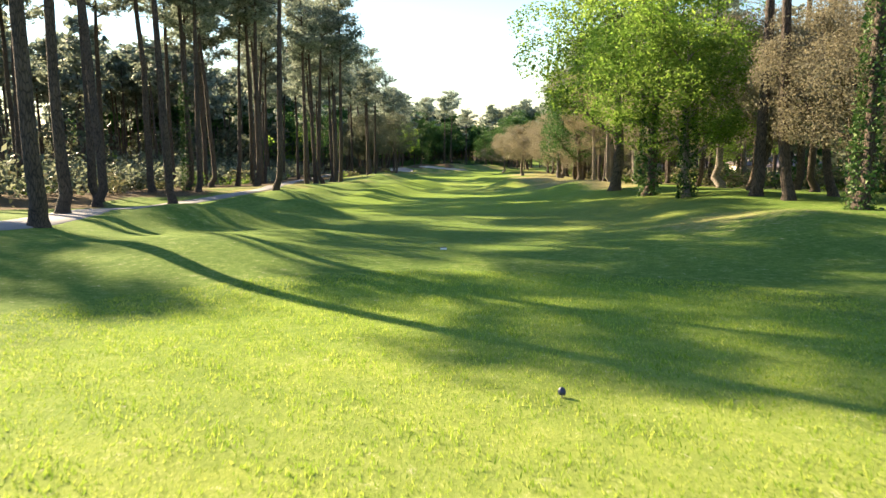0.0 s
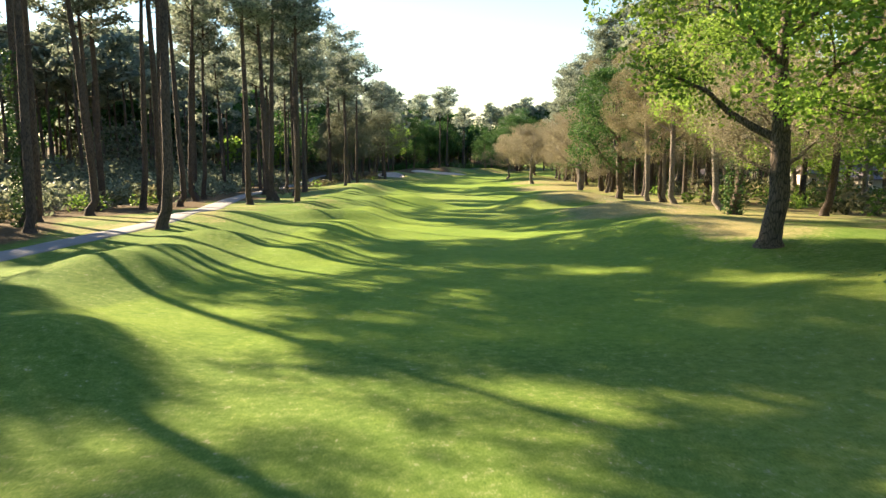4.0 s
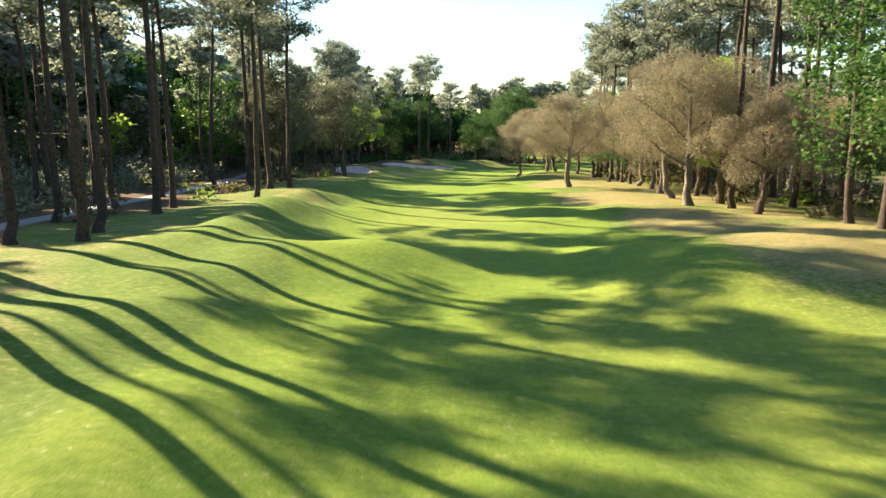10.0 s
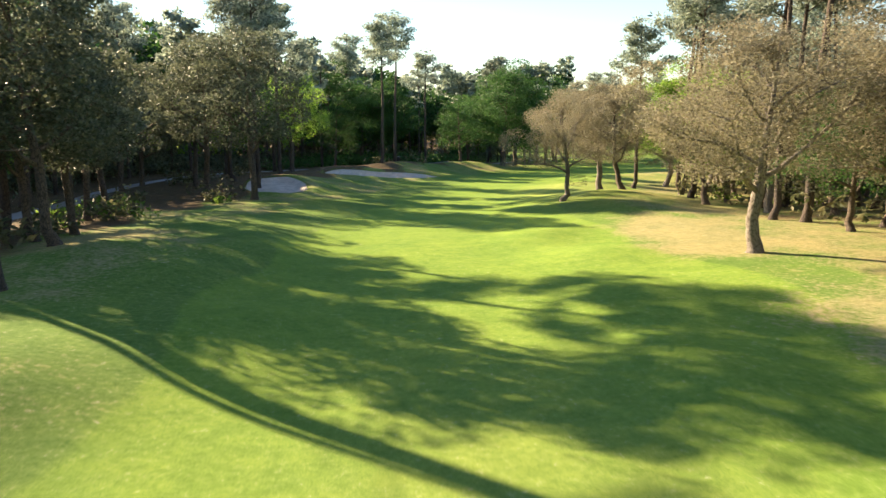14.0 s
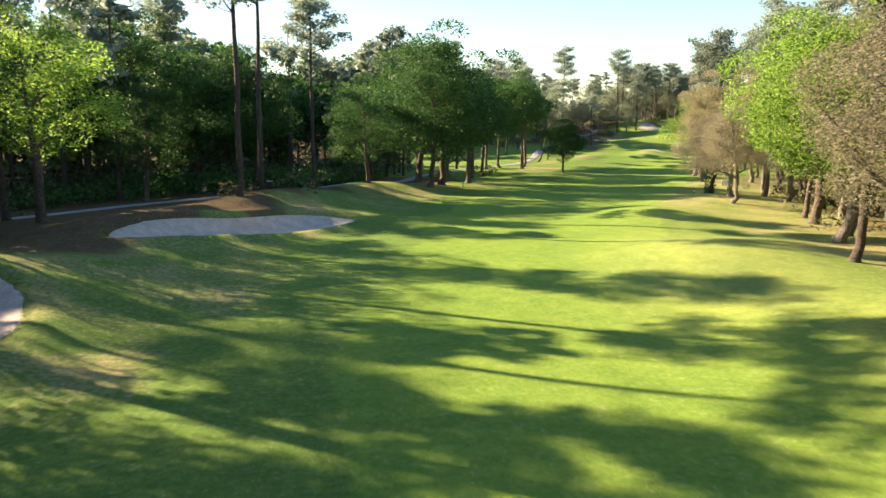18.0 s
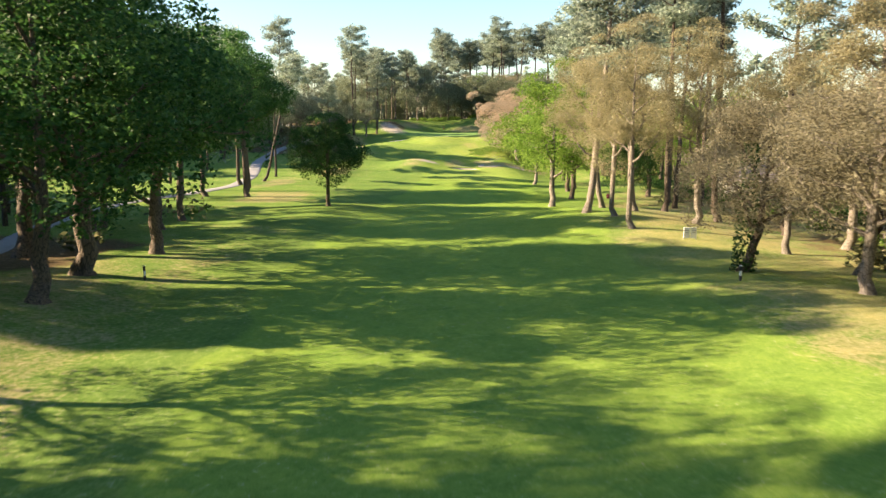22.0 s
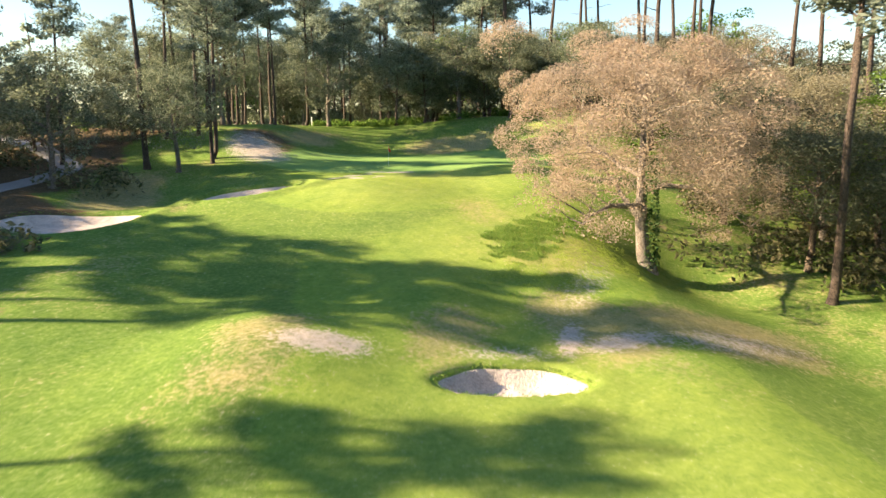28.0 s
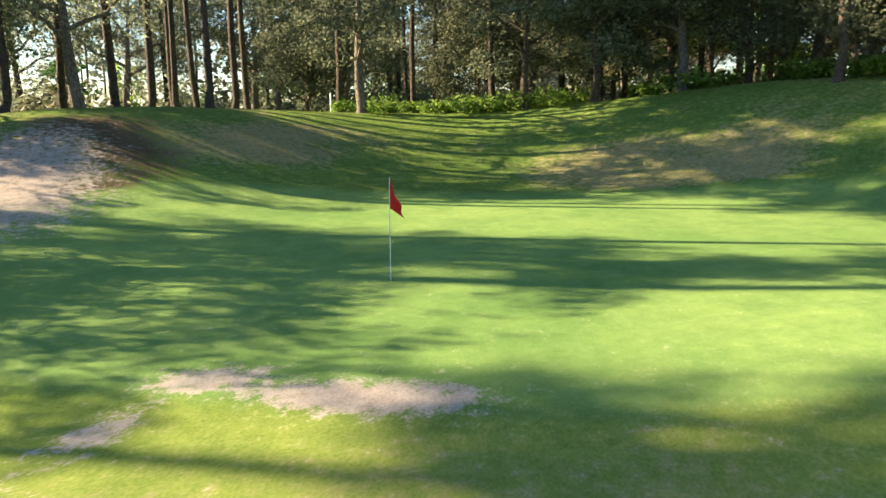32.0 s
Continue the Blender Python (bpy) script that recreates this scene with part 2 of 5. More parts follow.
def tube(points, radii, sides=7, rng=None, rough=0.0):
    """A tapered tube through the points; quads."""
    P, n = np.asarray(points, float), len(points)
    T = np.gradient(P, axis=0)
    T /= np.linalg.norm(T, axis=1)[:, None] + 1e-9
    ref = np.array([0.31, 0.95, 0.05])
    A = np.cross(T, ref)
    A /= np.linalg.norm(A, axis=1)[:, None] + 1e-9
    B = np.cross(T, A)
    a = np.linspace(0, 2 * math.pi, sides, endpoint=False)
    rr = np.asarray(radii, float)[:, None] * np.ones(sides)
    if rng is not None and rough:
        rr = rr * (1 + rough * rng.standard_normal(rr.shape))
    V = P[:, None, :] + rr[..., None] * (np.cos(a)[None, :, None] * A[:, None, :] + np.sin(a)[None, :, None] * B[:, None, :])
    i, j = np.meshgrid(np.arange(n - 1), np.arange(sides), indexing="ij")
    k = (j + 1) % sides
    F = np.stack([i * sides + j, i * sides + k, (i + 1) * sides + k, (i + 1) * sides + j], -1).reshape(-1, 4)
    return V.reshape(-1, 3), F


def leaves(rng, centres, size, slim=0.6, droop=0.0, spread=0.35, out=None):
    """One small pointed leaf at each centre, turned at random or, given out, loosely facing that way; quads."""
    n = len(centres)
    d = rng.standard_normal((n, 3))
    d[:, 2] = d[:, 2] * 0.7 - droop
    d /= np.linalg.norm(d, axis=1)[:, None]
    w = np.cross(d, rng.standard_normal((n, 3)) if out is None else out + 0.9 * rng.standard_normal((n, 3)))
    w /= np.linalg.norm(w, axis=1)[:, None] + 1e-9
    s = size * (1 + spread * rng.standard_normal(n)).clip(0.4, 1.9)
    d, w = d * s[:, None], w * (s * slim)[:, None]
    up = np.cross(d, w) * 0.18 / (s[:, None] + 1e-6)
    V = np.stack([centres - d * 0.5, centres + w * 0.5 + up, centres + d * 0.5, centres - w * 0.5 + up], 1).reshape(-1, 3)
    return V, np.arange(4 * n).reshape(-1, 4)


def blob(rng, centre, radii, n):
    """n places in a soft-edged ellipsoid."""
    p = rng.standard_normal((n, 3))
    p /= np.linalg.norm(p, axis=1)[:, None]
    p *= (rng.random(n) ** 0.5)[:, None]
    return np.asarray(centre) + p * np.asarray(radii)


def lobes(rng, centre, radii, n, size, count, keep=0.68):
    """Leaf places on many rounded clumps that make up a crown, and the way each leaf faces."""
    k = np.arange(n) + 0.5
    up = 1 - 1.86 * k / n
    a = 2.39996 * k + 6.283 * rng.random()
    ring = np.sqrt(np.maximum(1 - up * up, 0))
    D = np.stack([ring * np.cos(a), ring * np.sin(a), up], 1) + 0.18 * rng.standard_normal((n, 3))
    D = D[rng.random(n) < keep]
    L = np.asarray(centre) + D * np.asarray(radii) * rng.uniform(0.56, 0.98, len(D))[:, None]
    r = size * rng.uniform(0.65, 1.3, len(D))
    pick = rng.choice(len(D), count, p=r * r / (r * r).sum())
    N = rng.standard_normal((count, 3))
    N /= np.linalg.norm(N, axis=1)[:, None]
    N = N + 0.55 * D[pick] + np.array([0, 0, 0.25])
    N /= np.linalg.norm(N, axis=1)[:, None]
    P = L[pick] + N * (r[pick] * (0.62 + 0.46 * rng.random(count) ** 0.7))[:, None] * np.array([1.12, 1.12, 0.78])
    return P, N


def bend(rng, start, direction, length, n=5, wander=0.12, lift=0.0):
    """A wandering line for a limb."""
    p, d, out = np.array(start, float), np.array(direction, float), []
    d /= np.linalg.norm(d)
    for i in range(n):
        out.append(p.copy())
        p = p + d * length / (n - 1)
        d = d + wander * rng.standard_normal(3) + np.array([0, 0, lift])
        d /= np.linalg.norm(d)
    return np.array(out)


# ---- kinds of tree: each gives the meshes of one tree, standing at the origin ----
def pine_meshes(seed, height=24.0, bare=0.52, spread=3.6, lean=(0, 0), count=5000, wide=0.31, bark=PINE_BARK):
    rng = np.random.default_rng(seed)
    z = np.array([-0.4, 0.0, 0.35, 1.0, 3, 6, 10, 14, 18, 21.5, 24]) * height / 24
    f = z / height
    wob = rng.standard_normal((2, len(z))).cumsum(1) * 0.10 * (f > 0.02)
    line = np.stack([lean[0] * f + 0.02 * height * lean[0] * f * f + wob[0], lean[1] * f + wob[1], z], 1)
    rad = wide * np.array([1.7, 1.5, 1.15, 1.0, 0.93, 0.86, 0.76, 0.64, 0.46, 0.28, 0.10])
    out = {"trunk": [mesh_of("pine_trunk", *tube(line, rad, 9, rng, 0.04), bark, True)], "limb": []}
    at = lambda h: np.array([np.interp(h, z, line[:, k]) for k in range(3)])
    tips, twigs, bones, limbs = [], [], [], 9
    for i in range(limbs):
        h = height * (bare + (0.96 - bare) * (i + 0.5 * rng.random()) / limbs)
        a = i * 2.4 + rng.random()
        ln = spread * (0.7 + 0.6 * rng.random()) * (1.0 - 0.5 * ((h / height - bare) / (1 - bare)) ** 2)
        pts = bend(rng, at(h), (math.cos(a), math.sin(a), 0.35 + 0.3 * rng.random()), ln, 5, 0.16, 0.06)
        bones.append(tube(pts, np.linspace(0.10, 0.03, 5) * (1.3 - 0.6 * h / height), 5))
        out["limb"].append(mesh_of("pine_limb", *bones[-1], bark, True))
        for k in (1, 2, 3, 4):
            if k > 1:
                tips.append((pts[k], 0.9 + 0.5 * rng.random()))
            side = bend(rng, pts[k - 1], (math.cos(a + 1.1 * (-1) ** k), math.sin(a + 1.1 * (-1) ** k), 0.3), ln * 0.5, 4, 0.2, 0.05)
            twigs.append(tube(side, np.linspace(0.045, 0.015, 4), 4))
            tips.append((side[-1], 0.85 + 0.5 * rng.random()))
    for i in range(3):
        h = height * (0.22 + (bare - 0.2) * rng.random())
        a = rng.random() * 6.28
        pts = bend(rng, at(h), (math.cos(a), math.sin(a), 0.1), 0.8 + 1.6 * rng.random(), 4, 0.2, -0.05)
        bones.append(tube(pts, np.linspace(0.05, 0.012, 4), 4))
        out["limb"].append(mesh_of("dead_limb", *bones[-1], bark, True))
    tips.append((line[-1], 1.2))
    out["twigwork"] = [mesh_of("twigwork", *join(twigs), bark, True)]
    out["branchwork"] = [mesh_of("branchwork", *join(bones + twigs), bark, True)]
    per = count // len(tips)
    C = np.concatenate([blob(rng, p + np.array([0, 0, 0.15]), (1.2 * s, 1.2 * s, 0.66 * s), per) for p, s in tips])
    out["crown"] = [mesh_of("pine_crown", *leaves(rng, C, 0.48, 0.34, -0.25), NEEDLES)]
    out["far"] = (tube(line[1::2], rad[1::2], 5), leaves(rng, C[::6], 1.2, 0.5, -0.25))
    out["loose_crown"] = [mesh_of("pine_crown", *leaves(rng, C[::3], 0.86, 0.46, -0.25), NEEDLES)]
    return out


def oak_meshes(seed, height=12.0, clear=2.6, radius=5.0, leaf=GREEN_LEAF, bark=OAK_BARK, count=6500, size=0.30, wide=0.28, lean=(0, 0), droop=0.0, gaps=0.6, flat=0.0, clump=0.165, more=2, lumps=52, lump=0.27, shell=0.55):
    """A broad-leaved tree: trunk, forked limbs, a crown of leaf sprays with gaps."""
    rng = np.random.default_rng(seed)
    fork = clear * 1.05
    z = np.array([-0.4, 0, 0.25, 0.8, 1.6, fork, fork + 0.18 * height, 0.68 * height, 0.88 * height])
    f = z / height
    wob = rng.standard_normal((2, len(z))).cumsum(1) * 0.11 * (z > 0.5)
    line = np.stack([lean[0] * (f > 0) * abs(f) ** 0.8 + wob[0], lean[1] * (f > 0) * abs(f) ** 0.8 + wob[1], z], 1) if lean != (0, 0) else np.stack([wob[0], wob[1], z], 1)
    line = np.nan_to_num(line)
    rad = wide * np.array([1.8, 1.55, 1.2, 1.02, 0.95, 0.9, 0.55, 0.3, 0.1])
    out = {"trunk": [mesh_of("oak_trunk", *tube(line, rad, 10, rng, 0.05), bark, True)], "limb": []}
    at = lambda h: np.array([np.interp(h, z, line[:, k]) for k in range(3)])
    sprays, twigs, bones, limbs = [], [], [], 9
    for i in range(limbs):
        q = i / (limbs - 1)
        h = fork + (0.72 * height - fork) * q ** 1.1
        a = i * 2.4 + 0.8 * rng.random()
        reach = radius * (0.95 - 0.45 * q ** 2) * (0.75 + 0.4 * rng.random())
        up = (0.35 - flat) + (0.65 + 0.5 * flat) * q + 0.2 * rng.random()
        pts = bend(rng, at(h), (math.cos(a), math.sin(a), up), reach * 1.1, 6, 0.2, 0.02)
        bones.append(tube(pts, np.linspace(0.5, 0.10, 6) * wide * (1 - 0.4 * q), 6))
        for k in (2, 3, 4, 5):
            for sgn in (-1, 1):
                b = a + sgn * (0.6 + 0.6 * rng.random())
                side = bend(rng, pts[k], (math.cos(b), math.sin(b), 0.15 + 0.6 * rng.random()), reach * (0.5 - 0.04 * k) * (0.7 + 0.6 * rng.random()), 4, 0.25, -0.02)
                twigs.append(tube(side, np.linspace(0.13, 0.03, 4) * wide, 4))
                sprays += [(side[-1], 1.0), (side[2], 0.8)] + [(side[-1] + np.array([rng.uniform(-1, 1), rng.uniform(-1, 1), rng.uniform(-0.5, 0.7)]) * radius * 0.16, 0.8) for _ in range(more)]
            sprays.append((pts[k], 0.9))
        out["limb"].append(mesh_of("oak_limb", *bones[-1], bark, True))
    sprays.append((line[-1], 1.2))
    out["twigwork"] = [mesh_of("twigwork", *join(twigs), bark, True)]
    out["branchwork"] = [mesh_of("branchwork", *join(bones + twigs), bark, True)]
    r0 = radius * clump
    weight = np.array([s * (0.5 + rng.random()) for _, s in sprays]) * (rng.random(len(sprays)) < gaps + 0.2)
    num = np.maximum((weight / weight.sum() * count * (1 - shell)).astype(int), 0)
    C = np.concatenate([blob(rng, p - np.array([0, 0, 0.25 * droop * r0]), (r0 * s * 1.15, r0 * s * 1.15, r0 * s * (0.72 + droop * 0.5)), k) for (p, s), k in zip(sprays, num) if k > 0])
    low = clear * 0.8
    mid = at(0.6 * height) * np.array([0.8, 0.8, 0]) + np.array([0, 0, (low + height) / 2])
    S, N = lobes(rng, mid, (radius * 0.9, radius * 0.9, (height - low) / 2 * 0.92), lumps, radius * lump, int(count * shell))
    C, N = np.concatenate([C, S]), np.concatenate([(C - mid) / np.linalg.norm(C - mid, axis=1)[:, None] + rng.standard_normal(C.shape), N])
    keep = C[:, 2] > clear * 0.66
    C, N = C[keep], N[keep]
    mix = rng.permutation(len(C))
    C, N = C[mix], N[mix]
    out["crown"] = [mesh_of("oak_crown", *leaves(rng, C, size, 0.62, droop, out=N), leaf)]
    step = max(18, len(C) // 800)
    out["far"] = (tube(line[1:], rad[1:], 5), leaves(rng, C[::step], size * 0.78 * step ** 0.5, 0.7, droop))
    out["loose_crown"] = [mesh_of("oak_crown", *leaves(rng, C[::4], size * 1.75, 0.65, droop, out=N[::4]), leaf)]
    return out


def ivy_mesh(seed, height, radius, count):
    rng = np.random.default_rng(seed)
    h, a = height * rng.random(count) ** 1.2, 6.283 * rng.random(count)
    r = radius * (1.15 - 0.4 * h / height) + 0.16 * np.abs(rng.standard_normal(count)) * (1.0 - 0.4 * h / height)
    return mesh_of("ivy", *leaves(rng, np.stack([r * np.cos(a), r * np.sin(a), h], 1), 0.17, 0.8, 0.3), IVY_LEAF)


def child(name, mesh, parent, label=""):
    ob = new(name, mesh)
    ob.parent = parent
    return tagged(ob, label) if label else ob


LAID = []


def plant(kind, meshes, x, y, label, group, scale=1.0, turn=0.0, tall=1.0, sink=0.05, ivy=None, tilt=(0, 0), deep=False):
    """One tree of a kind at a place on the ground."""
    root = new(kind)
    root.matrix_world = pose(x, y, ground(float(x), float(y)) - sink, tilt[0], tilt[1], turn) @ Matrix.Diagonal((scale, scale, scale * tall, 1))
    tagged(root, label, "tree", group)
    front = abs(float(along(x, y)[1][0])) < 44
    for part_name in ("trunk", "branchwork", "crown" if front else "loose_crown") if deep else ("trunk", "limb", "twigwork", "crown"):
        for me in meshes[part_name]:
            ob = child("dead_limb" if me.name.startswith("dead") else part_name.replace("loose_", ""), me, root)
            if part_name in ("branchwork", "twigwork"):
                tagged(ob, kind="stuff")
    if ivy is not None:
        child("ivy", ivy, root, "dark green ivy climbing the bark")
    LAID.append((x, y))
    return root


# ---- the lie of the land ----
# centre line of the hole: x, y, height of the ground on it
SPINE = np.array([(2, -60, 9.0), (2, -15, 9.3), (2, 4, 9.2), (2, 20, 8.0), (2, 55, 6.6), (2, 90, 4.6), (3, 125, 2.7), (4, 165, 1.1), (5, 200, 0.1), (10, 232, -1.3),
                  (24, 268, -2.1), (46, 303, -3.2), (78, 338, -4.4), (108, 368, -4.3), (126, 388, -3.0), (138, 404, 0.8), (150, 420, 2.4), (165, 440, 2.5), (200, 485, 2.6), (260, 560, 3.0)], float)


def spline(n=40):
    out = []
    P = np.vstack([2 * SPINE[0] - SPINE[1], SPINE, 2 * SPINE[-1] - SPINE[-2]])
    for i in range(1, len(P) - 2):
        a, b, c, d = P[i - 1], P[i], P[i + 1], P[i + 2]
        m0, m1 = (c - a) / 2, (d - b) / 2
        for k in range(n):
            t = k / n
            out.append((2 * t**3 - 3 * t**2 + 1) * b + (t**3 - 2 * t**2 + t) * m0 + (-2 * t**3 + 3 * t**2) * c + (t**3 - t**2) * m1)
    return np.array(out)


LINE = spline(10)
LINE_T = np.gradient(LINE[:, :2], axis=0)
LINE_T /= np.linalg.norm(LINE_T, axis=1)[:, None]


def along(x, y):
    """Height of the centre line beside each point, and the distance from the line, right of it positive."""
    x, y = np.asarray(x, float).ravel(), np.asarray(y, float).ravel()
    z, d = np.empty_like(x), np.empty_like(x)
    for i in range(0, len(x), 4000):
        dx, dy = x[i:i + 4000, None] - LINE[None, :, 0], y[i:i + 4000, None] - LINE[None, :, 1]
        q = dx * dx + dy * dy
        w = np.exp(-(np.sqrt(q) - np.sqrt(q.min(1))[:, None]) / 3.0)
        w /= w.sum(1)[:, None]
        z[i:i + 4000] = (w * LINE[None, :, 2]).sum(1)
        j = q.argmin(1)
        cross = dx[np.arange(len(j)), j] * LINE_T[j, 1] - dy[np.arange(len(j)), j] * LINE_T[j, 0]
        d[i:i + 4000] = np.sqrt(q.min(1)) * np.sign(cross)
    return z, d


MOUNDS = []


def mound(x, y, height, length, width, turn=0.0, flat=1.0):
    """A grassy hump (or hollow); turn is the heading of its length, in degrees from north to the east."""
    MOUNDS.append((x, y, height, length, width, radians(turn), flat))


def smooth(a, b, v):
    t = np.clip((v - a) / (b - a), 0, 1)
    return t * t * (3 - 2 * t)


BUNKERS = []


def bunker(x, y, length, width, turn, depth):
    BUNKERS.append((x, y, length, width, radians(turn), depth))


def bunker_radius(b, x, y):
    """1 on a bunker's wavy rim, less inside."""
    bx, by, ln, wd, tu, _ = b
    dx, dy = x - bx, y - by
    u, v = (dx * math.sin(tu) + dy * math.cos(tu)) / ln, (dx * math.cos(tu) - dy * math.sin(tu)) / wd
    a = np.arctan2(v, u)
    return np.hypot(u, v) / (1 + 0.10 * np.sin(2 * a + bx) + 0.08 * np.sin(3 * a + by) + 0.04 * np.sin(5 * a))


def ground(x, y):
    """Height of the ground at one or many places."""
    one = np.isscalar(x)
    x, y = np.atleast_1d(np.asarray(x, float)), np.atleast_1d(np.asarray(y, float))
    shape = x.shape
    x, y = x.ravel(), y.ravel()
    z, d = along(x, y)
    side = smooth(7, 20, np.abs(d))
    early = 1 - smooth(205, 260, y)
    z = z + early * side * np.where(d < 0, 1.0, 0.9)
    # woodland rolls gently, and falls away a little to the right of the last stretch
    wood = smooth(25, 60, np.abs(d))
    z = z + wood * (0.5 * np.sin(x * 0.11 + 1) * np.cos(y * 0.083) - 0.5)
    # bank behind the green, and the wooded rise left of the dogleg
    gx, gy = x - 151, y - 420
    r, a = np.hypot(gx, gy), np.degrees(np.arctan2(gx, gy))
    sector = smooth(-50, -15, a) * (1 - smooth(95, 125, a))
    z = z + sector * smooth(12, 27, r) * (3.3 + 1.5 * smooth(30, 75, a))
    z = z + 1.4 * smooth(-16, -30, d) * smooth(225, 260, y) * (1 - smooth(300, 345, y))
    z = z - 2.6 * smooth(6, 20, d) * smooth(352, 378, y) * (1 - smooth(384, 402, y))
    for mx, my, h, ln, wd, tu, fl in MOUNDS:
        near = np.abs(x - mx) + np.abs(y - my) < 5 * max(ln, wd)
        dx, dy = x[near] - mx, y[near] - my
        u, v = dx * math.sin(tu) + dy * math.cos(tu), dx * math.cos(tu) - dy * math.sin(tu)
        z[near] += h * np.exp(-((u / ln) ** 2 + (v / wd) ** 2) ** fl)
    for b in BUNKERS:
        r = bunker_radius(b, x, y)
        z = z - b[5] * (1 - smooth(0.55, 1.12, r)) + (0.3 if b[2] > 3 else 0.08) * b[5] * np.exp(-((r - 1.25) / 0.2) ** 2)
    return float(z[0]) if one else z.reshape(shape)


# tee and first humps
mound(-3, 22, 0.4, 5, 8)
mound(12, 27, 0.7, 7, 7, 20)
mound(17, 45, 0.6, 12, 6)
mound(17, 64, 0.6, 10, 6)
mound(-21, 56, -0.9, 16, 9)
mound(12, 73, 0.8, 9, 5, 10)
mound(16, 95, 1.1, 9, 6, 20)
# humps down the left edge
mound(-15, 84, 0.5, 8, 5)
mound(-11, 103, 0.8, 7, 4)
mound(-12, 125, 0.8, 7, 4.5)
mound(-14, 147, 0.9, 7, 5)
mound(-16, 168, 0.8, 7, 5)
mound(-16, 188, 0.8, 8, 5)
mound(-3.5, 122, 1.5, 5, 4.2)
mound(-6, 100, 0.3, 6, 5)
# right shelf
mound(14, 118, 1.6, 9, 6.5, 15, 1.4)
mound(17, 152, 0.4, 10, 6)
mound(14, 180, 0.5, 12, 6)
mound(24, 226, 1.6, 14, 8, 20)
# dogleg
mound(30, 252, 1.1, 9, 7, 35)
mound(41, 277, 0.9, 10, 6, 40)
mound(58, 290, 0.7, 12, 8, 40)
mound(-14, 250, 1.0, 9, 6, 10)
mound(-8, 272, 1.2, 10, 5, 30)
mound(4, 290, 1.3, 12, 5, 40)
mound(20, 312, 0.8, 10, 5, 40)
mound(80, 319, 1.6, 14, 9, 45)
mound(62, 345, 0.5, 12, 5, 45)
# round the far bunker and the green
mound(115, 391, 1.5, 6, 5, 60)
mound(96, 392.5, 0.9, 6, 3.5, 60)
mound(124.5, 391, 0.9, 4, 3, 60)
mound(112, 405, 0.6, 8, 6, 45)
mound(125, 425, -1.6, 9, 7, 45)
mound(151, 406, 0.8, 8, 5, 40)
mound(147, 438, 1.4, 9, 6, 55)
mound(136, 409, 0.8, 6, 6)
mound(145, 387.5, -1.45, 6.5, 5.5, 45)
# small humps scattered over the rough on either side
knoll = random.Random(3)
for k in range(34):
    y = 22 + 5.4 * k
    mound(-knoll.uniform(5.5, 13), y + knoll.uniform(-2, 2), knoll.uniform(0.38, 0.92) * (1 if y < 140 else 0.7), knoll.uniform(2.5, 4.5), knoll.uniform(2.0, 3.2), knoll.uniform(-20, 20))
    if k % 2:
        mound(knoll.uniform(9, 14), y, knoll.uniform(0.2, 0.5), knoll.uniform(3, 5), knoll.uniform(2.2, 3.5), knoll.uniform(-10, 30))
bunker(-14.3, 247, 8.8, 3.6, -8, 0.9)
bunker(1.4, 274.6, 12.5, 3.0, 46, 0.9)
bunker(121.2, 383.4, 2.7, 1.5, 133, 0.8)
bunker(117.5, 418.5, 5.0, 3.6, 130, 0.8)
bunker(130.2, 416.8, 4.6, 2.0, 128, 1.0)


# ---- ground: one sheet out to the horizon ----
def near_curve(x, y, pts):
    """Distance of each place from a polyline."""
    best = np.full(np.shape(x), 1e9)
    for (ax, ay), (bx, by) in zip(pts[:-1], pts[1:]):
        ux, uy = bx - ax, by - ay
        t = np.clip(((x - ax) * ux + (y - ay) * uy) / (ux * ux + uy * uy), 0, 1)
        best = np.minimum(best, np.hypot(x - ax - t * ux, y - ay - t * uy))
    return best


PATH_LINE = [(-46, 6), (-30, 12), (-19, 18.5), (-15.3, 24), (-15.8, 30), (-17.8, 36), (-19.8, 42), (-21, 50), (-21.3, 60), (-19.5, 70), (-18.2, 77), (-20.5, 93), (-25.5, 119), (-28.5, 138), (-30, 160), (-29.5, 185),
             (-31.5, 209), (-35, 225), (-36, 245), (-31, 266), (-23, 281), (-12, 292), (2, 299), (14, 309), (24, 325), (32, 342), (40, 360), (50, 373), (64, 380), (73, 387), (82, 398), (92, 414), (103, 424), (114, 430), (122, 435.5), (126.5, 441), (127.5, 455), (126, 475)]
SPOTS = []


def spot(x, y, length, width, turn, kind, share=1.0):
    """A patch of dry turf ('dry') or bare litter ('litter')."""
    SPOTS.append((x, y, length, width, radians(turn), kind, share))


# dry turf on the shoulders right of the hole, bare sandy soil round the green
spot(17, 72, 14, 5, 10, "dry", 0.8)
spot(16, 96, 12, 6, 15, "dry", 1.0)
spot(17, 118, 10, 6, 15, "dry", 0.9)
spot(20, 140, 12, 6, 5, "dry", 0.9)
spot(20, 165, 16, 6, 0, "dry", 0.9)
spot(21, 196, 16, 6, 5, "dry", 0.8)
spot(12, 30, 7, 5, 10, "dry", 0.5)
spot(-12, 100, 10, 3, 0, "dry", 0.45)
spot(-12, 160, 16, 4, 0, "dry", 0.4)
spot(-18, 195, 12, 5, 0, "dry", 0.7)
spot(-10, 268, 10, 2.5, 35, "dry", 0.45)
spot(4, 287, 12, 3, 40, "dry", 0.5)
spot(54, 285, 16, 7, 40, "dry", 0.7)
spot(74, 309, 16, 7, 42, "dry", 0.6)
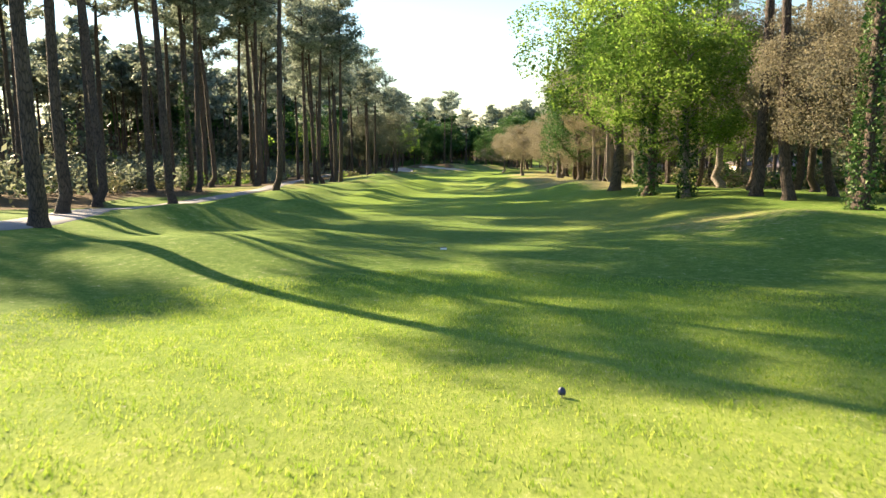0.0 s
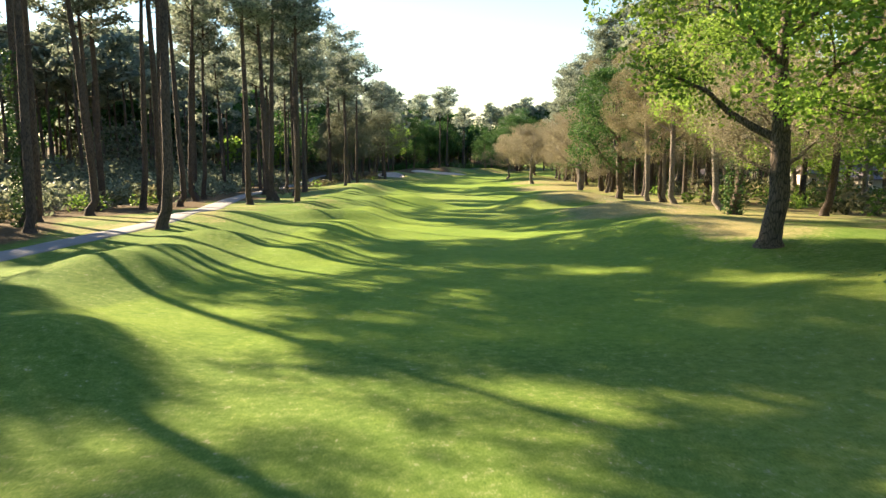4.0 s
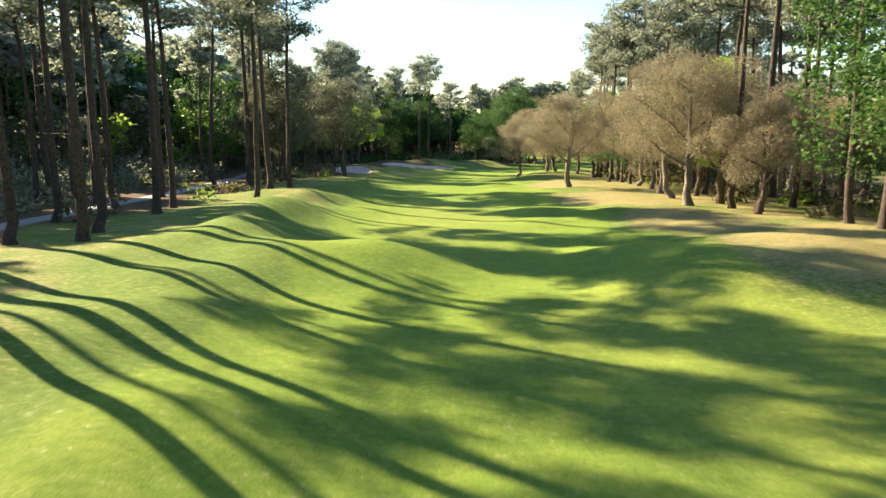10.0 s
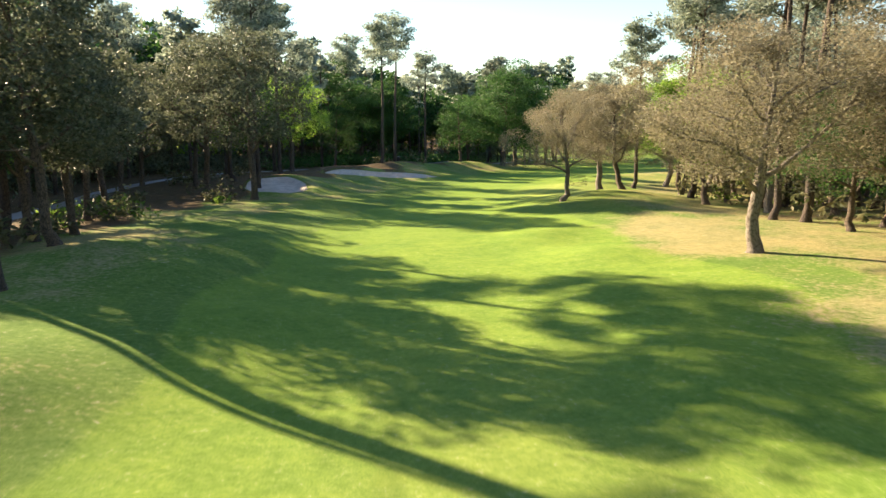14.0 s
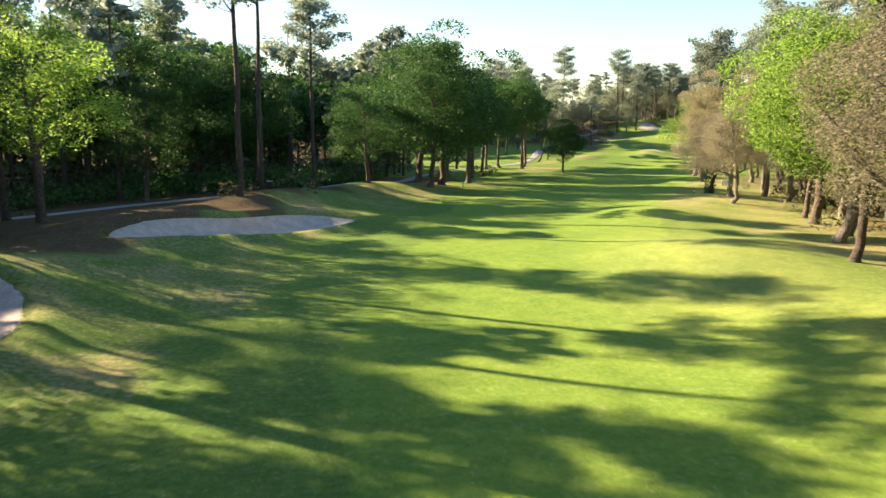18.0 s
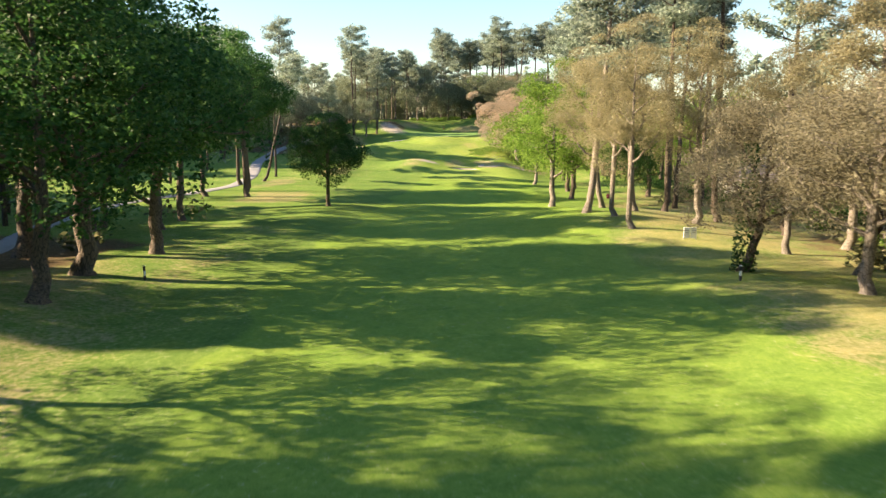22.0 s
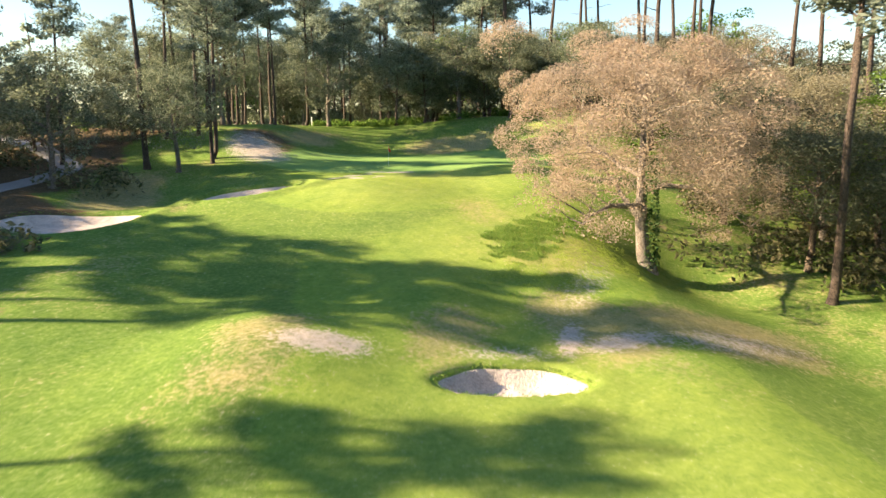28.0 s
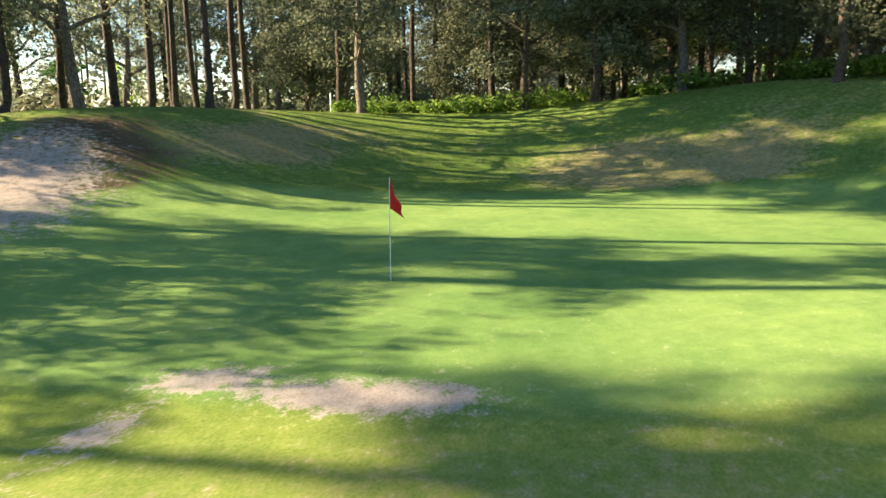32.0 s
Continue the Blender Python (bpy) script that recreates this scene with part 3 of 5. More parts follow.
spot(70, 368, 10, 6, 45, "dry", 0.7)
spot(82, 388, 10, 4, 45, "dry", 0.6)
spot(96, 392, 6, 3, 60, "dry", 0.9)
spot(114, 391, 5, 3, 60, "dry", 0.55)
spot(122, 387.5, 4, 2.4, 60, "dry", 0.7)
spot(129, 384, 8, 3, 20, "dry", 0.75)
spot(137, 392, 6, 4, 40, "dry", 0.8)
spot(138, 398, 9, 5, 30, "dry", 0.42)
spot(143, 413, 7, 2.5, 120, "dry", 0.4)
spot(141.5, 409, 12.5, 8.5, 90, "pale", 0.55)
spot(137, 396, 12, 7, 100, "pale", 0.45)
spot(28, 250, 17, 8, 30, "pale", 0.7)
spot(25, 228, 14, 8, 15, "pale", 0.6)
spot(46, 274, 14, 7, 40, "pale", 0.6)
spot(66, 300, 18, 7, 42, "pale", 0.5)
spot(1, 4, 9, 9, 0, "pale", 0.5)
spot(10, 42, 14, 5, 10, "pale", 0.5)
spot(8, 105, 12, 6, 0, "pale", 0.35)
spot(2, 150, 22, 6, 0, "pale", 0.35)
spot(118, 378, 16, 9, 45, "pale", 0.35)
spot(160, 408, 12, 8, 30, "pale", 0.5)
spot(152, 438, 8, 3, 70, "dry", 0.7)
spot(165, 428, 9, 4, 135, "dry", 0.7)
spot(125, 428, 9, 4, 45, "dry", 0.8)
spot(172, 412, 9, 5, 150, "dry", 0.5)
spot(143.4, 416.6, 1.0, 0.45, 118, "bare", 1.0)
spot(144.9, 414.9, 1.6, 0.5, 128, "bare", 1.2)
spot(141.9, 415.8, 0.7, 0.4, 60, "bare", 0.8)
spot(140.0, 415.6, 1.0, 0.5, 110, "bare", 1.0)
spot(138.5, 413.5, 1.4, 0.6, 20, "bare", 1.0)
spot(141.2, 413.5, 0.6, 0.45, 40, "bare", 1.0)
spot(137.8, 415.1, 1.0, 0.5, 100, "bare", 0.9)
spot(139.8, 412.6, 0.4, 0.3, 40, "bare", 0.9)
spot(116.5, 389.5, 2.2, 1.2, 130, "bare", 0.85)
spot(126.5, 384.2, 2.2, 0.7, 60, "bare", 0.85)
spot(134, 388, 6, 1.2, 70, "bare", 0.45)
spot(123.0, 385.2, 2.4, 0.8, 130, "bare", 0.5)
spot(128.0, 382.3, 2.6, 0.9, 112, "bare", 0.8)
spot(133.0, 379.3, 5.0, 1.5, 118, "bare", 0.55)
spot(134.0, 380.5, 8.0, 4.0, 118, "dry", 0.85)
spot(142.2, 434.0, 5.6, 3.0, 12, "bare", 0.85)
spot(143.8, 434.5, 7.0, 4.2, 20, "litter", 0.75)
spot(20, 92, 6, 2.0, 20, "bare", 0.35)
spot(20, 113, 5, 2.0, 10, "bare", 0.35)


def wobble(x, y, s, k):
    return np.sin(x * s + k) * np.cos(y * s * 1.13 + 2 * k) + 0.5 * np.sin(x * s * 2.3 + y * s * 1.7 + k)


def zones(x, y):
    """Shares of mown fairway, dry turf, woodland litter and putting green."""
    _, d = along(x, y)
    w = wobble(x, y, 0.21, 1.0)
    half = 10.5 + 1.5 * np.sin(y * 0.045)
    fair = (1 - smooth(half - 0.5, half + 1.2, np.abs(d) + 0.8 * w)) * smooth(40, 52, y) * (1 - smooth(398, 404, y))
    tee = (1 - smooth(9, 10, np.hypot((x - 1) * 1.0, (y + 2) * 0.45)))
    apron = 1 - smooth(0.95, 1.05, np.hypot((x - 141.5) / 13, (y - 411.5) / 10.5) + 0.02 * w)
    fair = np.maximum(np.maximum(fair, 0.7 * tee), apron)
    dry = np.where(d > 0, 0.62, 0.46) * smooth(13, 19, np.abs(d) + 1.5 * w) * smooth(55, 80, y)
    litter = 0.95 * smooth(23, 30, np.abs(d) + 2.5 * w) * np.where(d > 0, 0.5, 1.0)
    end = smooth(395, 405, y) * (1 - smooth(26, 32, np.hypot(x - 150, y - 418)))
    litter, dry = litter * (1 - end), dry * (1 - 0.6 * end)
    rr = np.hypot(x - 151, y - 420)
    bank = smooth(13, 18, rr) * (1 - smooth(30, 40, rr)) * smooth(405, 422, y)
    dry, fair = np.maximum(dry, 0.52 * bank), fair * (1 - bank)
    dry = dry * (1 - 0.45 * smooth(320, 350, y))
    litter = litter * smooth(0.8, 1.0, np.hypot((x - 66) / 46, (y - 385) / 62))
    bare, pale = np.zeros_like(dry), np.zeros_like(dry)
    for sx, sy, ln, wd, tu, kind, share in SPOTS:
        dx, dy = x - sx, y - sy
        u, v = (dx * math.sin(tu) + dy * math.cos(tu)) / ln, (dx * math.cos(tu) - dy * math.sin(tu)) / wd
        g = share * np.exp(-(u * u + v * v) ** 1.5)
        if kind == "dry":
            dry = np.maximum(dry, g)
        elif kind == "bare":
            bare = np.maximum(bare, g)
        elif kind == "pale":
            pale = np.maximum(pale, g)
        else:
            litter = np.maximum(litter, g)
    green = 1 - smooth(0.96, 1.0, np.hypot(((x - 153) * 0.58 + (y - 421) * 0.81) / 10.6, ((x - 153) * 0.81 - (y - 421) * 0.58) / 16.0) + 0.04 * wobble(x, y, 0.3, 2))
    return fair * (1 - green), dry * (1 - green), litter * (1 - green), green, bare, pale


def axis(lo, hi, step, far, close):
    fine = np.arange(lo, hi + step, step)
    out = step * 1.6 ** np.arange(1, 40)
    out = np.cumsum(out)
    out = out[out < far]
    finest = np.arange(close[0], close[1], step / 2)
    fine = np.concatenate([fine[fine < close[0] - 0.2], finest, fine[fine > close[1] + 0.2]])
    return np.concatenate([lo - out[::-1], fine, fine[-1] + out])


gx, gy = axis(-50, 195, 0.75, 2600, (111, 149)), axis(-12, 470, 0.75, 2600, (379, 427))
X, Y = np.meshgrid(gx, gy, indexing="ij")
Z = ground(X, Y)
for b in BUNKERS:
    Z -= 0.3 * (1 - smooth(0.86, 0.94, bunker_radius(b, X, Y)))
far_off = np.maximum(np.hypot(X - 60, Y - 220) - 420, 0)
Z = Z * np.exp(-far_off / 500) - 4 * (1 - np.exp(-far_off / 500))
i, j = np.meshgrid(np.arange(len(gx) - 1), np.arange(len(gy) - 1), indexing="ij")
q = i * len(gy) + j
ground_mesh = mesh_of("ground", np.stack([X, Y, Z], -1).reshape(-1, 3), np.stack([q, q + len(gy), q + len(gy) + 1, q + 1], -1).reshape(-1, 4), TURF, True)
zone_layer = ground_mesh.color_attributes.new("zone", "FLOAT_COLOR", "POINT")
*shares, bare_share, pale_share = zones(X.ravel(), Y.ravel())
zone_layer.data.foreach_set("color", np.stack(shares, 1).astype(np.float32).ravel())
bare_layer = ground_mesh.attributes.new("bare", "FLOAT", "POINT")
bare_layer.data.foreach_set("value", bare_share.astype(np.float32))
pale_layer = ground_mesh.attributes.new("pale", "FLOAT", "POINT")
pale_layer.data.foreach_set("value", pale_share.astype(np.float32))
tagged(new("ground", ground_mesh), "rolling mown golf turf with dry patches and woodland litter", "ground", kind="structure")


def strip(line, width, lift, step=1.0):
    """A ribbon of ground along a line, with edges that reach down into the turf."""
    P = np.array(line, float)
    k = np.concatenate([[0], np.cumsum(np.hypot(*np.diff(P, axis=0).T))])
    s = np.arange(0, k[-1], step)
    C = np.stack([np.interp(s, k, P[:, 0]), np.interp(s, k, P[:, 1])], 1)
    for _ in range(6):
        C[1:-1] = (C[:-2] + 2 * C[1:-1] + C[2:]) / 4
    T = np.gradient(C, axis=0)
    T /= np.linalg.norm(T, axis=1)[:, None]
    N = np.stack([T[:, 1], -T[:, 0]], 1)
    rows = []
    for off, up in ((-0.5, -0.15), (-0.47, 1), (-0.25, 1.3), (0, 1.45), (0.25, 1.3), (0.47, 1), (0.5, -0.15)):
        wv = width * (1 + 0.06 * np.sin(s * 0.37 + off * 9) + 0.05 * np.sin(s * 1.9 + off * 5))
        c = C + N * (off * wv)[:, None]
        rows.append(np.column_stack([c, ground(c[:, 0], c[:, 1]) + lift * up]))
    V = np.stack(rows, 1)
    n, m = V.shape[:2]
    a, b = np.meshgrid(np.arange(n - 1), np.arange(m - 1), indexing="ij")
    q = a * m + b
    return V.reshape(-1, 3), np.stack([q, q + 1, q + m + 1, q + m], -1).reshape(-1, 4)


tagged(new("cart_path", mesh_of("cart_path", *strip(PATH_LINE, 2.2, 0.05), PATH_M, True)), "pale grey gravel cart path winding along the wood", "path", kind="structure")


def bunker_sand(b):
    bx, by, ln, wd, tu, depth = b
    rr, aa = np.linspace(0, 1.0, 22), np.linspace(0, 2 * math.pi, 72, endpoint=False)
    R2, A2 = np.meshgrid(rr, aa, indexing="ij")
    wave = 1 + 0.10 * np.sin(2 * A2 + bx) + 0.08 * np.sin(3 * A2 + by) + 0.04 * np.sin(5 * A2)
    u, v = R2 * wave * np.cos(A2) * ln, R2 * wave * np.sin(A2) * wd
    px, py = bx + u * math.sin(tu) + v * math.cos(tu), by + u * math.cos(tu) - v * math.sin(tu)
    ripple = (0.03 * np.sin(px * 3.1 + 2 * np.sin(py * 1.3)) + 0.05 * np.sin(px * 1.7 + 1.3 * np.sin(py * 2.3)) * np.sin(py * 1.9 + px)) * (1 - R2)
    pz = ground(px, py) + 0.03 + ripple - 0.10 * smooth(0.965, 1.0, R2)
    i, j = np.meshgrid(np.arange(len(rr) - 1), np.arange(len(aa)), indexing="ij")
    k = (j + 1) % len(aa)
    F = np.stack([i * 72 + j, (i + 1) * 72 + j, (i + 1) * 72 + k, i * 72 + k], -1).reshape(-1, 4)
    root = tagged(new("sand_bunker"), "shallow bunker of pale sand with a grassy lip", "sand bunker", "bunkers of the hole")
    child("sand", mesh_of("sand", np.stack([px, py, pz], -1).reshape(-1, 3), F, SAND, True), root)
    # ragged turf hanging over the rim
    rng = np.random.default_rng(int(abs(bx * 7 + by)))
    n = int(150 * (ln + wd))
    a = 6.283 * rng.random(n)
    wv = (1 + 0.10 * np.sin(2 * a + bx) + 0.08 * np.sin(3 * a + by) + 0.04 * np.sin(5 * a)) * (1.0 + 0.035 * rng.standard_normal(n))
    u, v = wv * np.cos(a) * ln, wv * np.sin(a) * wd
    qx, qy = bx + u * math.sin(tu) + v * math.cos(tu), by + u * math.cos(tu) - v * math.sin(tu)
    C = np.stack([qx, qy, ground(qx, qy) + 0.05], 1)
    tagged(child("grass_lip", mesh_of("grass_lip", *leaves(rng, C, 0.10, 0.3, 0.0), FERN_LEAF), root, "ragged rim of uncut grass"), kind="stuff")
    return root


for b in BUNKERS:
    bunker_sand(b)

# ---- trees by kind ----
PINES = [pine_meshes(11, 27, 0.66, 3.8, (0.3, 0.2)), pine_meshes(12, 28, 0.68, 3.5, (1.1, 0.0)), pine_meshes(13, 26, 0.64, 4.2, (-0.9, 0.4)),
         pine_meshes(14, 28.5, 0.69, 3.8, (0.5, -1.0)), pine_meshes(15, 25, 0.65, 3.7, (-0.2, -0.5))]
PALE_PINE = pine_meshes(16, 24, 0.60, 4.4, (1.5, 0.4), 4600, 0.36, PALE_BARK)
CORKS = [oak_meshes(21, 11, 2.7, 5.2, CORK_LEAF, PALE_BARK, 52000, 0.096, 0.30), oak_meshes(22, 12, 3.0, 5.0, CORK_LEAF, PALE_BARK, 52000, 0.096, 0.27, (1.4, 0.3)),
         oak_meshes(23, 10, 2.4, 4.6, CORK_LEAF, OAK_BARK, 50000, 0.096, 0.26, (-0.9, 0.5))]
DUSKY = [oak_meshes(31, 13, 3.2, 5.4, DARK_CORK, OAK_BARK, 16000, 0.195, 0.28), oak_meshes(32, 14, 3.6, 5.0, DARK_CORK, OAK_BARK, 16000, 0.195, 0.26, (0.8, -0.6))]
GREENS = [oak_meshes(41, 14, 3.2, 5.6, GREEN_LEAF, OAK_BARK, 21000, 0.165, 0.32), oak_meshes(42, 15, 3.0, 5.2, GREEN_LEAF, OAK_BARK, 21000, 0.17, 0.28, (0.7, 0.4)),
          oak_meshes(43, 13, 2.6, 5.0, GREEN_LEAF, PALE_BARK, 21000, 0.17, 0.26, (-0.6, 0.7))]
DEEPS = [oak_meshes(51, 13, 2.4, 5.2, DEEP_LEAF, OAK_BARK, 21000, 0.185, 0.28), oak_meshes(52, 14, 2.8, 5.4, DEEP_LEAF, OAK_BARK, 21000, 0.185, 0.30, (0.5, 0.5))]
RUSSET = oak_meshes(61, 16.0, 3.3, 9.4, RUSSET_LEAF, PALE_BARK, 150000, 0.101, 0.46, (0.5, 0.2), 0.3, 0.75, 0.42, 0.085, 4, 150, 0.145, 0.72)
FADED = [oak_meshes(63, 17, 5.0, 4.4, FADED_LEAF, PALE_BARK, 52000, 0.094, 0.27, (1.6, 0.4)), oak_meshes(64, 18, 5.6, 4.2, FADED_LEAF, PALE_BARK, 52000, 0.094, 0.26, (-1.0, 0.8))]
TALL_DEEP = [oak_meshes(54, 21, 8.5, 6.4, DEEP_LEAF, OAK_BARK, 34000, 0.19, 0.34), oak_meshes(55, 20, 7.5, 6.2, DEEP_LEAF, OAK_BARK, 34000, 0.19, 0.32, (1.2, -0.8))]
SMALL_DEEP = oak_meshes(62, 10.5, 2.8, 4.6, DEEP_LEAF, OAK_BARK, 44000, 0.145, 0.24)
BUSHY = [oak_meshes(35, 8.5, 0.7, 3.9, DARK_CORK, OAK_BARK, 20000, 0.17, 0.16), oak_meshes(36, 7.5, 0.5, 3.6, SCRUB_LEAF, OAK_BARK, 18000, 0.17, 0.14)]
HOLM = [oak_meshes(33, 13, 3.0, 5.4, SCRUB_LEAF, PALE_BARK, 17000, 0.185, 0.27, (1.2, 0.6)), oak_meshes(34, 14, 3.4, 5.0, SCRUB_LEAF, OAK_BARK, 17000, 0.185, 0.25, (-0.8, 0.6))]
IVIES = [ivy_mesh(71, 7.5, 0.42, 1500), ivy_mesh(72, 11, 0.40, 2000)]
turns = random.Random(5)


def pine(x, y, v=None, scale=None, ivy=None, label="tall maritime pine with a bare dark trunk", tilt=(0, 0), deep=False):
    v = turns.randrange(5) if v is None else v
    return plant("pine_tree", PINES[v], x, y, label, "pines along the hole", scale or turns.uniform(0.9, 1.08), turns.uniform(0, 360), 1.0, 0.05, ivy, tilt, deep)


def cork(x, y, v=None, scale=None, label="cork oak with dull brown-green foliage and pale bark", ivy=None, turn=None, deep=False):
    v = turns.randrange(3) if v is None else v
    return plant("cork_oak", CORKS[v], x, y, label, "cork oaks beside the hole", scale or turns.uniform(1.0, 1.28), turns.uniform(0, 360) if turn is None else turn, 1, 0.05, ivy, deep=deep)


def dusky(x, y, scale=None, deep=False):
    if x > 85 and y > 405:
        return plant("holm_oak", HOLM[turns.randrange(2)], x, y, "grey-green holm oak in the wood behind the green", "grey-green oaks round the green", scale or turns.uniform(0.95, 1.25), turns.uniform(0, 360), deep=deep)
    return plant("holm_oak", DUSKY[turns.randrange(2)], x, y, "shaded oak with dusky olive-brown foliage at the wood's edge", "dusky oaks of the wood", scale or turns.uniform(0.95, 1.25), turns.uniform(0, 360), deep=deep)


def green_oak(x, y, v=None, scale=None, ivy=None, label="oak in fresh bright green leaf", deep=False):
    v = turns.randrange(3) if v is None else v
    return plant("oak_tree", GREENS[v], x, y, label, "green oaks beside the hole", scale or turns.uniform(0.9, 1.08), turns.uniform(0, 360), 1, 0.05, ivy, deep=deep)


def deep_oak(x, y, scale=None, label="dense oak with deep green leaves", deep=False):
    return plant("oak_tree", DEEPS[turns.randrange(2)], x, y, label, "deep green oaks beside the hole", scale or turns.uniform(1.3, 1.55), turns.uniform(0, 360), deep=deep)


def faded(x, y, scale=None, turn=None):
    return plant("faded_oak", FADED[turns.randrange(2)], x, y, "tall pale-trunked tree with faded olive foliage in full sun", "pale trees beside the hole", scale or turns.uniform(0.92, 1.1), turns.uniform(0, 360) if turn is None else turn)


# left side, from the tee to the bend
# (-34, 47), (-47, 52), (-47, 65) stand out of view, added to shade turf by the tee
for x, y in [(-14.5, 26), (-17, 32.5), (-34, 47), (-47, 52), (-24, 50.5), (-21, 56.5), (-27, 57), (-16.8, 73.5), (-45, 78), (-39.6, 85), (-23, 90), (-27, 96), (-32.5, 99.5), (-36, 58.5), (-38, 66), (-43, 71), (-47, 65), (-19.8, 106), (-15, 107), (-28.5, 115), (-19, 115)]:
    pine(x, y)
for x, y in [(-20.5, 118), (-22, 125), (-18.5, 125.5), (-32, 126), (-20, 131), (-36, 138), (-26, 138.5), (-21, 144), (-22, 151), (-28, 153.5), (-31, 157), (-16.5, 159), (-38, 160), (-40, 166), (-34.5, 161), (-28.7, 168), (-17, 168.5), (-16.5, 178.5), (-22.8, 185.2), (-28.5, 188.6), (-25.5, 198), (-23.5, 203.5), (-23, 210)]:
    pine(x, y)
for x, y in [(-19.5, 260), (-43, 282), (3, 296), (-31, 302), (-24, 308), (-17, 313), (-8, 324)]:
    pine(x, y)
pine(-26.5, 76, 3, 1.0, IVIES[1], "tall pine with ivy climbing its trunk")
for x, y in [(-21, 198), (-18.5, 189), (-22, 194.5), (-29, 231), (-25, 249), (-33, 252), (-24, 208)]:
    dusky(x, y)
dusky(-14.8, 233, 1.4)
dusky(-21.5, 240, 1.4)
pine(-16.5, 247)
# right side, from the tee to the bend
green_oak(14, 59.5, 0, 1.32)
green_oak(14, 50, 1, 1.1, IVIES[0], "bright green oak with ivy round its trunk")
green_oak(15, 45, 2, 0.9, IVIES[0], "bright green oak with ivy round its trunk")
green_oak(23, 85.8, 1, 1.15, IVIES[0], "bright green oak with ivy round its trunk")
pine(17.5, 30.5, 0, 0.95, IVIES[1], "pine whose thick trunk is wrapped in ivy")
for x, y in [(17.6, 41), (18, 38), (29, 57), (21, 36.5), (25.5, 112), (32, 124), (31, 113), (36, 131), (27, 150), (28, 147), (30, 202), (31.5, 200), (35, 247), (38, 238), (30, 160), (33, 171), (36, 183), (30, 176.5), (35, 196), (33.5, 152), (36, 214), (34, 226)]:
    pine(x, y)
for x, y in [(22, 76), (25, 66), (19.5, 34.5), (23, 43), (22, 52), (27, 48)]:
    cork(x, y)
for x, y in [(21.5, 103.6), (25.8, 112), (22, 97), (24.5, 92)]:
    faded(x, y)
deep_oak(21.7, 116.5, 1.22)
deep_oak(31, 194, 0.8)
for x, y, v in [(24, 152.5, 0), (26.5, 164, 1), (26.5, 144, 2), (28.5, 156, 2), (30, 181, 0), (30.5, 188, 1), (33, 208, 0), (28, 172, 0), (31, 216, 2), (26, 234, 0), (26, 226, 2)]:
    cork(x, y, v)
cork(20.2, 186.5, 0, 1.22, "cork oak with brown-green foliage and an ivied foot", None)
cork(18.2, 221.2, 1, 0.95, "leaning cork oak with a pale twisted trunk", None, 200)
# left side past the bend
for x, y in [(-16, 267), (-19, 283), (0.3, 285.5), (9.5, 301), (33, 338), (75, 388)]:
    pine(x, y)
for x, y in [(-11, 318), (32.6, 323.4), (31.8, 334.2)]:
    deep_oak(x, y, turns.uniform(1.55, 1.8))
for x, y, s in [(18, 310, 1.0), (21.5, 324, 1.2), (28.5, 316, 1.3), (39.5, 330, 1.42)]:
    deep_oak(x, y, s)
for k, (x, y) in enumerate([(59.2, 373.6), (63.2, 374.8), (67.4, 370.7), (70.8, 377.4), (51.9, 362), (50, 351), (42, 350), (45.5, 345)]):
    plant("oak_tree", TALL_DEEP[k % 2], x, y, "tall oak with a bare trunk and a high dark crown", "deep green oaks beside the hole", turns.uniform(0.95, 1.1), 70 * k)
deep_oak(-9, 298, 0.95)
deep_oak(-21, 272, 1.3)
deep_oak(40, 346.5, 1.1)
green_oak(-15.5, 279, 0, 1.25)
for x, y in [(0, 309), (3.5, 308), (-4, 314)]:
    deep_oak(x, y, 1.35)
plant("oak_tree", SMALL_DEEP, 68.3, 351.7, "small dark green oak standing alone in the grass", "deep green oaks beside the hole", 1.0, 40)
pine(81, 391, 1, 0.8, None, "leaning pine above the cart path", (0, 14))
pine(86, 396, 2, 0.7)
for x, y in [(121, 431.5), (116.5, 437), (110, 438)]:
    dusky(x, y, 0.92)
for x, y in [(104, 433), (97, 441), (115, 444), (122, 449), (106, 447), (91, 446), (100, 452), (112, 453), (120, 456), (128, 454)]:
    dusky(x, y, 0.64)
for x, y in [(90, 462), (96, 471), (83, 456), (104, 480), (78, 448)]:
    pine(x, y, None, 0.75)
# right side past the bend
for x, y in [(43.4, 256.3), (47.5, 259.5), (51.5, 267), (58, 270), (66, 275)]:
    green_oak(x, y, None, 1.42)
cork(55.3, 283, 1, 0.95, "leaning cork oak with a pale twisted trunk", None, 160)
cork(60.5, 290, 0)
cork(63.5, 298, 2, 1.05, "cork oak with ivy on its trunk", IVIES[0])
for x, y in [(73.3, 312.6), (77, 317), (82, 311.5), (74.5, 300), (68.5, 293), (83.5, 323)]:
    faded(x, y)
for x, y in [(89, 313), (94, 322), (112, 349), (86, 305), (128, 364)]:
    pine(x, y, None, None, None, "tall pine with a sunlit pale trunk")
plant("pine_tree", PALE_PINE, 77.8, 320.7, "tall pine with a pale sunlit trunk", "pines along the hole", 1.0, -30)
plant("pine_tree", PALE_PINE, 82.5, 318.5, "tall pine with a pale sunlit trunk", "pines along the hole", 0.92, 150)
cork(66, 286)
green_oak(88.6, 334, 2, 1.28)
green_oak(108, 347, 1, 1.1)
green_oak(100, 340, 0, 1.0)
green_oak(113, 358, 2, 1.0)
deep_oak(99, 330, 0.8)
